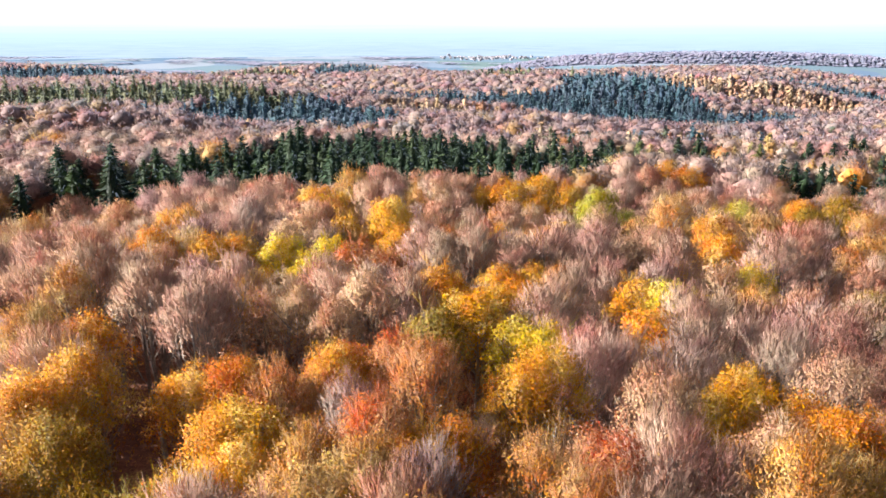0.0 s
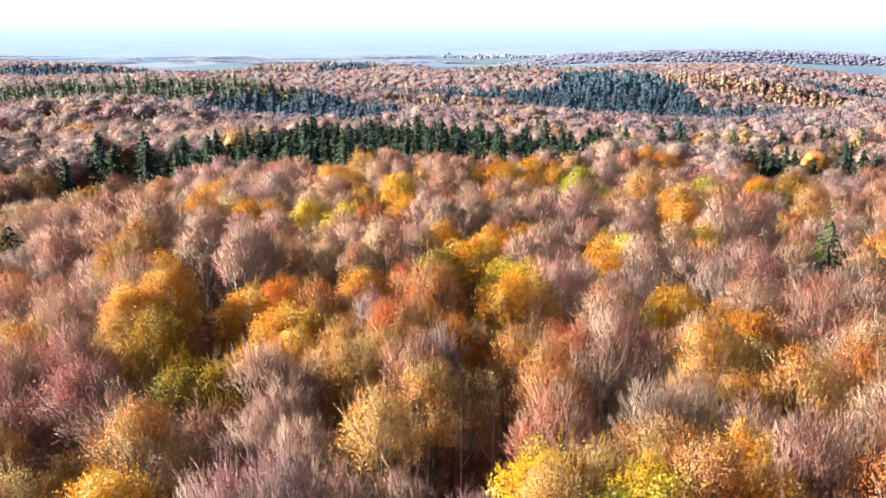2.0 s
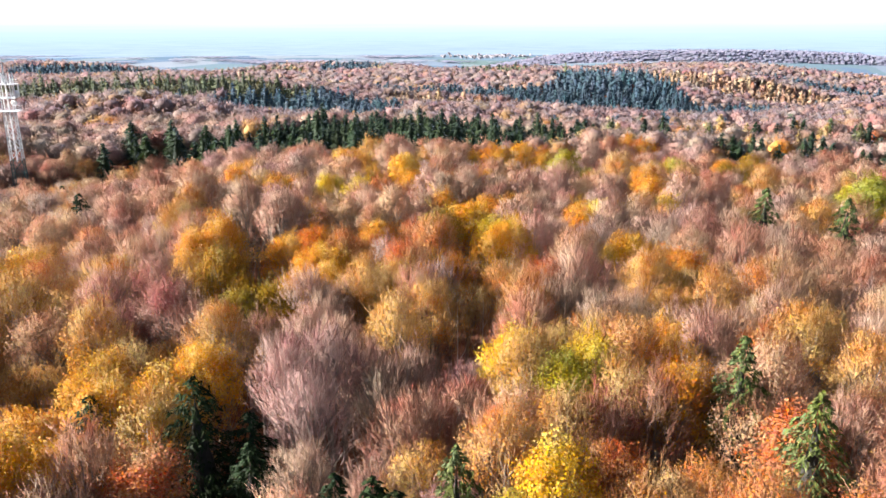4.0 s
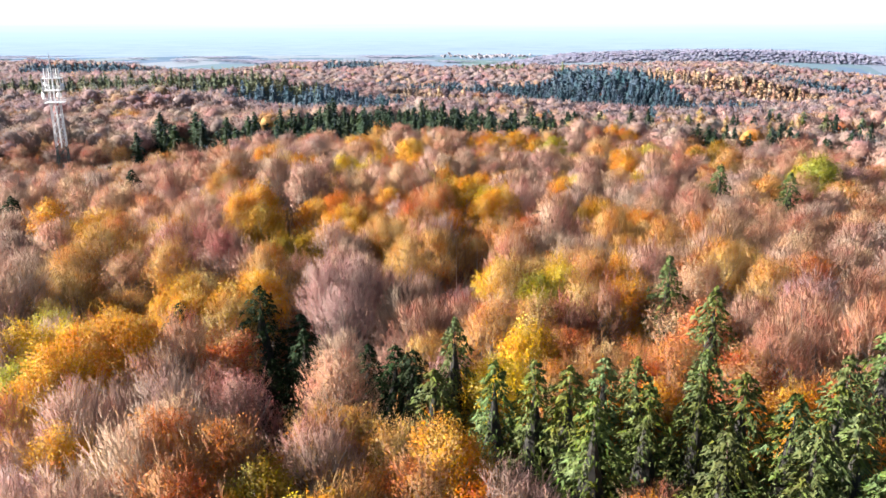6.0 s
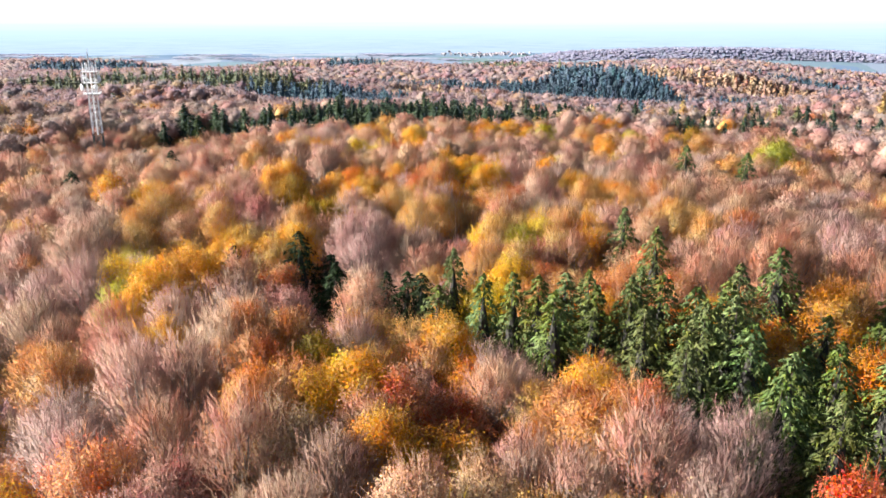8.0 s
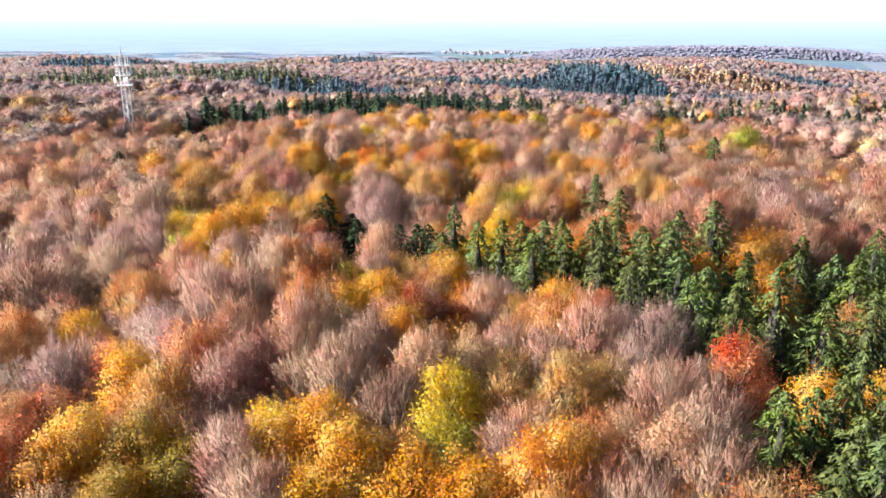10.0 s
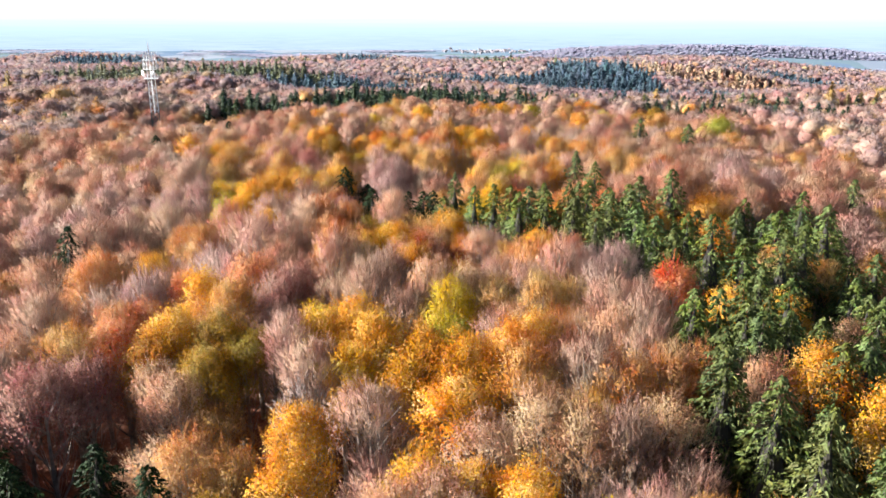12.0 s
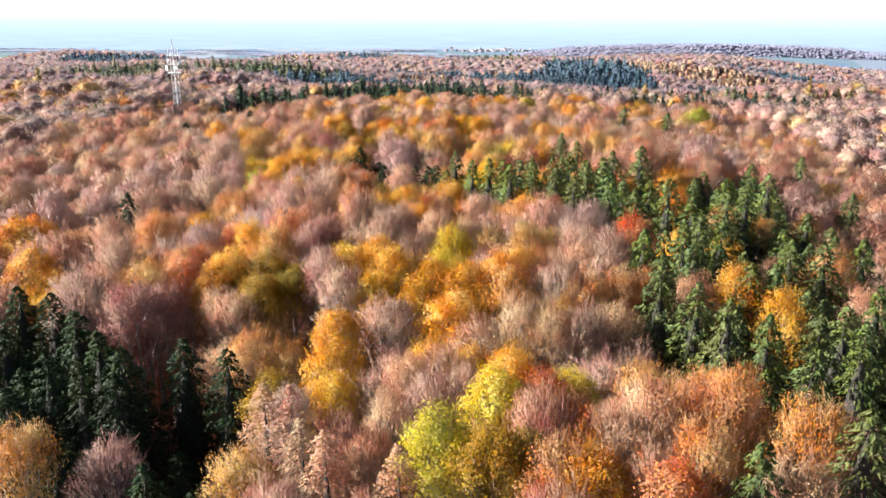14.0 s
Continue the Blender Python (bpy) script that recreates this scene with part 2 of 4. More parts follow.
# swells and hollows: x, y, height, reach across, reach along
PLATEAU = [
    (-40, -100, -7.8, 34, 34), (5, -100, -2.9, 34, 34), (50, -100, 1.6, 34, 34), (100, -100, -3.2, 34, 34), (-90, -45, -4.5, 34, 34), (-40, -45, 1.5, 34, 34),
    (5, -45, 2.7, 34, 34), (50, -45, -0.9, 34, 34), (100, -45, -5.6, 34, 34), (-90, 10, -1.9, 34, 34), (-40, 10, 2.4, 34, 34), (5, 10, -5.1, 34, 34),
    (50, 10, 7.9, 34, 34), (100, 10, -2.7, 34, 34), (-90, 65, 2.2, 34, 34), (-40, 65, 1.8, 34, 34), (5, 65, 2.9, 34, 34), (100, 65, -2.9, 34, 34),
    (-90, 120, -3, 34, 34),
]
PLATEAU_MORE = [
    (-40, 120, 4.3, 34, 34), (50, 120, 1.5, 34, 34), (100, 120, 1.4, 34, 34),
]
VALLEY = [
    (-172, 185, 5.9, 38, 25), (-86, 185, -1, 38, 25), (0, 185, 2.6, 38, 25), (86, 185, -0.9, 38, 25), (172, 185, -3.6, 38, 25), (-211, 245, -9.3, 40, 26),
    (-126, 245, -4.7, 40, 26), (-42, 245, 2, 40, 26), (42, 245, -2.5, 40, 26), (126, 245, -4.1, 40, 26), (211, 245, 1.2, 40, 26), (295, 245, -0.9, 40, 26),
    (-239, 310, -3.1, 46, 30), (-144, 310, 8.1, 46, 30), (-48, 310, -12, 46, 30), (48, 310, -6.2, 46, 30), (144, 310, -9.1, 46, 30), (239, 310, -7.2, 46, 30),
    (335, 310, -5.7, 46, 30),
]
SLOPES = [
    (-385, 390, -1.7, 58, 38), (-256, 390, -12.3, 58, 38), (-128, 390, -12.3, 58, 38), (0, 390, -3, 58, 38), (128, 390, -8.4, 58, 38), (256, 390, -13.7, 58, 38),
    (385, 390, -8.8, 58, 38), (-294, 480, 2.4, 66, 44), (-147, 480, 6.2, 66, 44), (0, 480, -13.9, 66, 44), (147, 480, -23.5, 66, 44), (294, 480, -5.4, 66, 44),
    (-496, 570, 2.1, 72, 48), (0, 570, -1.6, 72, 48), (165, 570, -16, 72, 48), (331, 570, -19.4, 72, 48),
]
FAR_HILLS = [
    (-552, 660, 0.9, 72, 48), (-429, 660, 1.9, 72, 48), (-184, 660, -1, 72, 48), (-61, 660, -3.6, 72, 48), (61, 660, -5.7, 72, 48), (184, 660, 5.8, 72, 48),
    (307, 660, -11, 72, 48), (429, 660, -11.9, 72, 48), (552, 660, -3.4, 72, 48), (-473, 750, 2.1, 78, 51), (-338, 750, 6.6, 78, 51), (-203, 750, 6.3, 78, 51),
    (-68, 750, 10.1, 78, 51), (68, 750, 6.7, 78, 51), (203, 750, 7.2, 78, 51), (338, 750, 7.8, 78, 51), (473, 750, -18.1, 78, 51), (608, 750, -3.9, 78, 51),
    (-521, 850, 8.4, 84, 55),
]
FAR_HILLS_MORE = [
    (-372, 850, 4.5, 84, 55), (-223, 850, 4.4, 84, 55), (-74, 850, -2, 84, 55), (74, 850, 11.9, 84, 55), (223, 850, 5.9, 84, 55), (372, 850, 4.5, 84, 55),
    (521, 850, -7.4, 84, 55), (670, 850, -1.4, 84, 55), (-574, 960, 24.6, 92, 61), (-410, 960, 17.4, 92, 61), (-246, 960, -7.6, 92, 61), (-82, 960, 13.9, 92, 61),
    (82, 960, 6, 92, 61), (246, 960, 14.8, 92, 61), (410, 960, 17.6, 92, 61), (574, 960, 6, 92, 61), (-632, 1080, 5.1, 100, 66), (-451, 1080, -11.7, 100, 66),
    (-271, 1080, 22.7, 100, 66),
]
FAR_HILLS_REST = [
    (-90, 1080, 21, 100, 66), (90, 1080, -2.8, 100, 66), (271, 1080, 11.7, 100, 66), (451, 1080, 10.4, 100, 66), (632, 1080, 1.3, 100, 66), (420, 1560, 55, 420, 170),
    (740, 1950, 50, 600, 150),
]


def ground_at(x, y):
    x, y = np.asarray(x, float), np.asarray(y, float)
    z = -70 * smooth_step(250, 1700, np.hypot(x * 0.5, y))
    for hx, hy, h, a, b in PLATEAU + PLATEAU_MORE + VALLEY + SLOPES + FAR_HILLS + FAR_HILLS_MORE + FAR_HILLS_REST:
        z = z + h * np.exp(-0.5 * (((x - hx) / a) ** 2 + ((y - hy) / b) ** 2))
    return z


def spaced(lo, hi, fine, growth, centre):
    """Grid lines that widen away from centre."""
    out, step, v = [centre], fine, centre
    while v < hi:
        v += step
        out.append(min(v, hi))
        step *= growth
    step, v = fine, centre
    while v > lo:
        v -= step
        out.insert(0, max(v, lo))
        step *= growth
    return np.array(out)


radii = spaced(0, 4000, 7, 1.03, 0)
spokes = 240
ANG, RAD = np.meshgrid(np.linspace(0, 2 * math.pi, spokes + 1)[:-1], radii[1:])
X, Y = RAD * np.sin(ANG), RAD * np.cos(ANG) - 40
Z = ground_at(X, Y)
ids = np.arange(X.size).reshape(X.shape)
turned = np.roll(ids, -1, axis=1)
quads = np.stack([ids[:-1], ids[1:], turned[1:], turned[:-1]], -1).reshape(-1, 4)
ground_mesh = bpy.data.meshes.new("ground")
ground_mesh.from_pydata(np.stack([X, Y, Z], -1).reshape(-1, 3).tolist(), [], quads.tolist() + [ids[0].tolist()[::-1]])
ground_mesh.materials.append(LITTER)
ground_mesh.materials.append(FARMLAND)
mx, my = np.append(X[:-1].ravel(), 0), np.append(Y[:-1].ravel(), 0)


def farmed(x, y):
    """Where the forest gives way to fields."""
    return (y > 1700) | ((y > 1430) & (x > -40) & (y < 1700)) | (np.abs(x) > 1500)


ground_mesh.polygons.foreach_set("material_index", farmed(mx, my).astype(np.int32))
ground_mesh.polygons.foreach_set("use_smooth", [True] * (len(quads) + 1))
ground = tagged(new("ground", ground_mesh), "rolling forest floor of brown leaf litter running out into haze-tinted farmland", "ground", kind="structure")


# ---- hazy distance: a glowing ring painted with far plain, haze and sky ----
def backdrop_material():
    mat, nt, bsdf, out = material("hazy_horizon")
    tc = nt.nodes.new("ShaderNodeTexCoord").outputs["Object"]
    sep = nt.nodes.new("ShaderNodeSeparateXYZ")
    nt.links.new(tc, sep.inputs["Vector"])
    mapping = nt.nodes.new("ShaderNodeMapping")
    mapping.inputs["Scale"].default_value = (0.0016, 0.0016, 0.10)
    nt.links.new(tc, mapping.inputs["Vector"])
    n = node(nt, "ShaderNodeTexNoise", Scale=1.0, Detail=4.0)
    nt.links.new(mapping.outputs["Vector"], n.inputs["Vector"])
    wob = nt.nodes.new("ShaderNodeMath")
    wob.operation = "MULTIPLY_ADD"
    wob.inputs[1].default_value, wob.inputs[2].default_value = 40.0, -20.0
    nt.links.new(n.outputs["Fac"], wob.inputs[0])
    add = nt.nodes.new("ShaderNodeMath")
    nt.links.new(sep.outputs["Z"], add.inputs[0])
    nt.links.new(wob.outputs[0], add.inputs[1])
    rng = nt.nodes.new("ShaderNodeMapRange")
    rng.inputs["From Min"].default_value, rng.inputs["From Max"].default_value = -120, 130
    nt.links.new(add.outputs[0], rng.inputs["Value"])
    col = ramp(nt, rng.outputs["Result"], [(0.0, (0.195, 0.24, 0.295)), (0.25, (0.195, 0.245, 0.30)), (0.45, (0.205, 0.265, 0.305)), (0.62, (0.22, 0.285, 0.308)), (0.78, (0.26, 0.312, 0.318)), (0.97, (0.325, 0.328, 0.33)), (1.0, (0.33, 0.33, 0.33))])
    streak = node(nt, "ShaderNodeTexNoise", Scale=1.0, Detail=6.0, Roughness=0.7)
    fine = nt.nodes.new("ShaderNodeMapping")
    fine.inputs["Scale"].default_value = (0.004, 0.004, 0.22)
    nt.links.new(tc, fine.inputs["Vector"])
    nt.links.new(fine.outputs["Vector"], streak.inputs["Vector"])
    mul = nt.nodes.new("ShaderNodeMix")
    mul.data_type, mul.blend_type = "RGBA", "MULTIPLY"
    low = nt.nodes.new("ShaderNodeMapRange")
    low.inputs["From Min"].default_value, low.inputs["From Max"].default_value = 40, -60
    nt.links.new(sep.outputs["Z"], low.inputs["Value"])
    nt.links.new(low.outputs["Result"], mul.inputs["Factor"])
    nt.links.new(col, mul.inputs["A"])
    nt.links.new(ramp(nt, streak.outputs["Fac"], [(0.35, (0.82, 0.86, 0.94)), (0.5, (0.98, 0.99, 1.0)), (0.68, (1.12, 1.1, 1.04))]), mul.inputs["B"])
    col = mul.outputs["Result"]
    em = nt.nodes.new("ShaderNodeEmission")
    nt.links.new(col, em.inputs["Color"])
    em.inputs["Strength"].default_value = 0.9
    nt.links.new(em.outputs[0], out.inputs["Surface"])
    return mat


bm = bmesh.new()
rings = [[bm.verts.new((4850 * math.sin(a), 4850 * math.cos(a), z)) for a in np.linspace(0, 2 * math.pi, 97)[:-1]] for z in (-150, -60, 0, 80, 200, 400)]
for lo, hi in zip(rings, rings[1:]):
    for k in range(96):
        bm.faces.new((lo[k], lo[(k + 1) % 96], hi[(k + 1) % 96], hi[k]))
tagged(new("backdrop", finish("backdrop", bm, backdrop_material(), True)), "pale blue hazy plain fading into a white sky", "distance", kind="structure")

# ---- tree shapes ----
CROWN = 5.0     # crown radius of the built shapes
TALL = 26.0     # their height


def lobes(rng, n, k=24):
    """Points and shading directions on a broad dome made of many rounded boughs."""
    f = (np.arange(k) + 0.5) / k
    ang = np.arange(k) * 2.39996 + rng.uniform(0, 6.28) + rng.uniform(-0.3, 0.3, k)
    rad = 4.1 * np.sqrt(f) * rng.uniform(0.85, 1.12, k)
    centres = np.stack([np.cos(ang) * rad, np.sin(ang) * rad, 23.4 - 5.4 * f ** 1.4 + rng.uniform(-0.7, 0.7, k)], 1)
    reach = rng.uniform(1.0, 1.8, k)
    pick_ = rng.choice(k, n, p=reach ** 2 / (reach ** 2).sum())
    u = unit(rng.normal(size=(n, 3)) + [0, 0, 0.3])
    p = centres[pick_] + u * (reach[pick_] * rng.uniform(0.15, 1.0, n) ** 0.45)[:, None]
    low = rng.uniform(size=n) < 0.15
    p[low, 2] -= rng.uniform(1.0, 6.0, low.sum())
    return p, unit(0.55 * u + unit(p - np.array([0, 0, 16.0])))


def offshoots(rng, start, along, size, each, splay, lift, shrink, lo=0.25):
    """For each stem (start, direction, length): points along it, and the way and length of what grows there."""
    n = len(start) * each
    own = np.repeat(np.arange(len(start)), each)
    at = rng.uniform(lo, 1.0, n)
    root = start[own] + along[own] * (size[own] * at)[:, None]
    way = unit(along[own] + rng.normal(size=(n, 3)) * splay + unit(root - [0, 0, 12.5]) * lift)
    return root, way, size[own] * shrink * rng.uniform(0.6, 1.3, n) * (1.25 - 0.5 * at)


def crown_mesh(seed, shoots, shell, leaves, leaf, wide=0.034, mats=None, limb=0.15):
    """Limbs that fan out of the trunk and fork three times more, a dome of finer twigs over them, and leaves in clumps."""
    rng = np.random.default_rng(seed)
    k = shoots[0]
    f = (np.arange(k) + 0.5) / k
    ang = np.arange(k) * 2.39996 + rng.uniform(0, 6.28) + rng.uniform(-0.35, 0.35, k)
    rad = 3.5 * np.sqrt(f) * rng.uniform(0.85, 1.12, k)
    tip = np.stack([np.cos(ang) * rad, np.sin(ang) * rad, 22.6 - 7.0 * f ** 1.7 + rng.uniform(-0.7, 0.7, k)], 1)
    root = np.stack([np.cos(ang) * 0.2, np.sin(ang) * 0.2, 12.5 - 4.5 * f + rng.uniform(-1.0, 1.0, k)], 1)
    elbow = root + (tip - root) * 0.5 + np.stack([np.cos(ang), np.sin(ang), -0.6 + 0 * ang], 1) * (0.22 * rad)[:, None]
    stems = []

    def grow(start, way, size, width):
        stems.append(blades(rng, start + way * (size / 2)[:, None], way, size, width))

    for a, b, w in ((root, elbow, limb), (elbow, tip, limb * 0.7)):
        span = np.linalg.norm(b - a, axis=1)
        grow(a, unit(b - a), span * 1.12, np.full(k, w))
    upper = np.linalg.norm(tip - elbow, axis=1)
    p1, w1, l1 = offshoots(rng, elbow, unit(tip - elbow), upper * 1.1, shoots[1], 0.36, 0.3, 0.5, 0.1)
    grow(p1, w1, l1, np.full(len(p1), limb * 0.42))
    p2, w2, l2 = offshoots(rng, p1, w1, l1, shoots[2], 0.32, 0.3, 0.6)
    grow(p2, w2, l2, np.full(len(p2), max(wide * 1.35, limb * 0.2)))
    p3, w3, l3 = offshoots(rng, p2, w2, l2, shoots[3], 0.34, 0.3, 0.72, 0.1)
    l3 = np.maximum(l3, 0.35)
    grow(p3, w3, l3, rng.uniform(0.7, 1.3, len(p3)) * wide)
    inner = sum(len(q) for q in stems)
    pt, nt_ = lobes(rng, shell + leaves)
    stems.append(blades(rng, pt[:shell], unit(nt_[:shell] * 0.75 + [0, 0, 0.45] + rng.normal(size=(shell, 3)) * 0.24), rng.uniform(0.5, 1.4, shell) * 0.95, rng.uniform(0.7, 1.3, shell) * wide))
    twigs = np.concatenate(stems)
    b = flakes(rng, pt[shell:] + rng.normal(size=(leaves, 3)) * 0.3, nt_[shell:] + [0, 0, 0.25], rng.uniform(0.6, 1.5, leaves) * leaf)
    both = np.concatenate([twigs, b])
    mid = twigs[:inner].mean(axis=1)
    shade = np.concatenate([unit(mid - [0, 0, 15.0]), nt_])
    shade = unit(shade + rng.normal(size=shade.shape) * 0.17 + [0, 0, 0.1])
    thick = 2 * k + len(p1)
    index = np.concatenate([np.full(thick, 2), np.zeros(len(twigs) - thick), np.ones(leaves)])
    return triangles("crown", both, (mats or [TWIG, LEAF]) + [BARK], index, None, shade)


def trunk_mesh(seed, limbs=9):
    rng = random.Random(seed)
    bm = bmesh.new()
    lean = (rng.uniform(-0.5, 0.5), rng.uniform(-0.5, 0.5))
    levels = [0, 0.04] + [0.3 + 0.07 * i for i in range(11)]
    spine = [(lean[0] * s * s, lean[1] * s * s, 20.5 * s - 0.6) for s in levels]
    rings = tube(bm, spine, [0.55, 0.4] + [0.34 - 0.028 * i for i in range(11)], 7)
    for i in range(limbs):
        knot = rings[3 + i][(3 * i + rng.randrange(2)) % 7]
        c = knot.co.copy()
        d = (c - Vector(spine[3 + i]))
        d.z = 0
        d.normalize()
        tube(bm, [c, c + d * 1.5 + Vector((0, 0, 1.8)), c + d * rng.uniform(2.4, 3.6) + Vector((0, 0, 4.4))], (0.15, 0.1, 0.03), 4, knot)
    return finish("trunk", bm, BARK)


def conifer_mesh(seed, boughs, each, wide, tall, droop, spray, mat, foot=5.0, full=0.75, fan=0.17, heart=0.36):
    """Separate drooping boughs round a stem, each a plume of small hanging sprays, with dark gaps between from a core
    coloured as shade.
    """
    rng = np.random.default_rng(seed)
    f = 1 - (1 - (np.arange(boughs) + rng.uniform(0, 1, boughs)) / boughs) ** 1.2
    az = np.arange(boughs) * 2.39996 + rng.uniform(-0.45, 0.45, boughs)
    r = wide * np.minimum(1.0, (1 - f) / full) ** 0.66 * rng.uniform(0.66, 1.22, boughs) + 0.25
    own = rng.choice(boughs, boughs * each, p=(r + 0.8) / (r + 0.8).sum())
    m = len(own)
    t = rng.uniform(0.1, 1.0, m) ** 0.6
    a = az[own]
    d, side = np.stack([np.cos(a), np.sin(a), 0 * a], 1), np.stack([-np.sin(a), np.cos(a), 0 * a], 1)
    rr = r[own]
    off = rng.normal(size=m) * (fan * rr + 0.08) * (1.15 - 0.75 * t)
    z = foot + (tall - foot) * f[own] + rr * (0.16 * t - droop * t * t) - np.abs(rng.normal(size=m)) * (0.1 + 0.09 * rr) - 0.5 * np.abs(off)
    p = d * (rr * t)[:, None] + side * off[:, None] + np.stack([0 * z, 0 * z, z], 1)
    way = unit(d * 0.7 + side * (np.sign(off) * 0.5)[:, None] + np.array([0, 0, -0.6]) + rng.normal(size=(m, 3)) * 0.3)
    size = rng.uniform(0.6, 1.4, m) * spray
    v = blades(rng, p, way, size * 2.2, size * 0.75)
    n = unit(d * 0.6 + side * (1.3 * off / (fan * rr + 0.1))[:, None] * 0.4 + np.array([0, 0, 0.75]) + rng.normal(size=(m, 3)) * 0.4)
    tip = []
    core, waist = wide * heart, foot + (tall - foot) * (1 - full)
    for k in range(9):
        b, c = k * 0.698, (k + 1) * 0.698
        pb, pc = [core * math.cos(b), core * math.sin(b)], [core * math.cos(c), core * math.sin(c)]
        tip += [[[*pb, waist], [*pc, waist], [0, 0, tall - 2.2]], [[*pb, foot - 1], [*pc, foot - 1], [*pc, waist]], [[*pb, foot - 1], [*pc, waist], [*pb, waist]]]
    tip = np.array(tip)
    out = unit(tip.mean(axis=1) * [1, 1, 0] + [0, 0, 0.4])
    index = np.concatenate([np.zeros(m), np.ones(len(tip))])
    return triangles("crown", np.concatenate([v, tip]), [mat, CROWN_SHADE], index, None, np.concatenate([n, out]))


def stem_mesh(tall):
    bm = bmesh.new()
    tube(bm, [(0, 0, -0.6), (0, 0, 1), (0, 0, tall * 0.6), (0, 0, tall)], (0.38, 0.28, 0.16, 0.03), 6)
    return finish("trunk", bm, BARK_DARK)


BARE_MATS, FULL_MATS = [TWIG, OCHRE_LEAF], [LEAF, LEAF]
FINE_BARE = [crown_mesh(10 + i, (16, 7, 6, 5), 3600, 450, 0.12, 0.036, BARE_MATS) for i in range(4)]
FINE_THIN = [crown_mesh(20 + i, (14, 7, 5, 4), 3000, 4000, 0.15, 0.036) for i in range(4)]
FINE_FULL = [crown_mesh(30 + i, (14, 6, 4, 3), 1500, 8200, 0.17, 0.036, FULL_MATS, 0.12) for i in range(4)]
MID_BARE = [crown_mesh(40 + i, (12, 5, 4, 3), 3600, 160, 0.16, 0.058, BARE_MATS) for i in range(3)]
MID_THIN = [crown_mesh(50 + i, (10, 4, 4, 3), 2300, 2000, 0.2, 0.058) for i in range(3)]
MID_FULL = [crown_mesh(60 + i, (10, 4, 3, 3), 900, 4200, 0.24, 0.058, FULL_MATS, 0.12) for i in range(3)]
DEAD_CROWN = crown_mesh(70, (10, 6, 5, 2), 0, 0, 0.3, 0.05, None, 0.2)
BIRCH_CROWN = crown_mesh(71, (9, 6, 5, 4), 300, 700, 0.17, 0.034, BARE_MATS, 0.1)
TRUNKS = [trunk_mesh(80 + i) for i in range(4)]
FINE_SPRUCE = [conifer_mesh(90 + i, 105, 50, 5.1, 27.0, 0.34, 0.25, NEEDLE, full=0.6) for i in range(5)]
LARCH_CROWN = [conifer_mesh(99 + i, 210, 52, 4.0, 26.0, 0.3, 0.12, LARCH, 4.0, 0.6, 0.24, 0.15) for i in range(3)]
STEM, LARCH_STEM = stem_mesh(26.0), stem_mesh(24.0)

# ---- where the trees stand: x, y and crown radius ----
GOLDEN_NORTH = [
    (22, 161.8, 4.4), (27.6, 157.3, 2.5), (14.2, 151.4, 4.5), (-20.1, 144.1, 1.7), (-47.9, 125.5, 4.2), (-8.9, 121.2, 3.3),
    (15.4, 117.3, 2.1), (44.5, 111.2, 2.6), (-42.6, 103.9, 3.1), (-34, 102.6, 2.6), (10.6, 94.2, 2.3), (26, 92.4, 2),
    (-0.7, 92.3, 2.4), (1.5, 90.5, 1.5), (-23.2, 89.4, 1.6), (6.7, 87.2, 2.2), (28.5, 62, 1.4), (10.1, 61.8, 2.2),
    (-23.7, 61, 1.7), (7.1, 60.5, 2.2), (-32.2, 59, 2.5), (-27.4, 57.1, 2.6), (-68.8, 57, 2.7), (-34, 56, 2.5),
    (-15.8, 54, 1.8), (-18.4, 53.8, 1.9), (5.2, 52.6, 2.1), (-23.8, 52.3, 2), (-16.3, 49.5, 1.8), (-19.1, 46.3, 1.1),
    (-24.7, 25.1, 2.6), (-35, 22.8, 2.7),
]
GOLDEN_SOUTH = [
    (-31.4, 17.6, 2.5), (-33.5, 4.2, 2.7), (-37.2, 2.7, 3.3), (-37.1, -2.9, 2.9), (-38.2, -5.5, 2.4), (30.7, -11.6, 2),
    (-31.6, -14.9, 2.3), (14, -23.4, 2.3), (-8.5, -25.9, 2), (-12, -26.9, 1.6), (-18.5, -27, 1.8), (-46.9, -27.2, 3),
    (-32.6, -45.4, 2.5), (42.7, -47.7, 3.1), (34, -51.5, 2), (-65.9, -51.7, 3.6), (-34.2, -54.8, 2.2), (-10.9, -56.9, 2.5),
    (-8.4, -60.7, 2.3), (-11.2, -62.6, 2.2), (-3.4, -63.3, 2.2), (-5.7, -64.4, 2), (0.4, -64.4, 2.1), (4.1, -66, 1.9),
    (-15, -73.8, 2.7), (39.4, -77.8, 2.1), (-3.6, -79.7, 2.9), (-15.5, -79.9, 2.7), (1.1, -80.7, 2.6), (5.6, -81.4, 2.6),
    (-14.2, -85.1, 2.1), (5.7, -87.4, 2.2),
]
LEMON = [
    (51.7, 133.3, 3.1), (-16.7, 106.3, 2.4), (-19.1, 101.2, 2.6), (44.2, 99.4, 2.2), (29.2, 88.1, 1.9), (8.3, 74.9, 2.5),
    (11.3, 72.1, 2.2), (7.1, 27.4, 2), (14.5, 23.7, 1.6), (-44.4, 6, 3), (8.6, 5.4, 3.2), (4, 1.1, 2.3),
    (6.2, -1.2, 2.5), (-10.8, -24.6, 2.2), (-0.6, -50.5, 1.8), (-15.5, -55.1, 1.3), (12.3, -87.7, 1.5), (3.6, -91.5, 2.1),
]
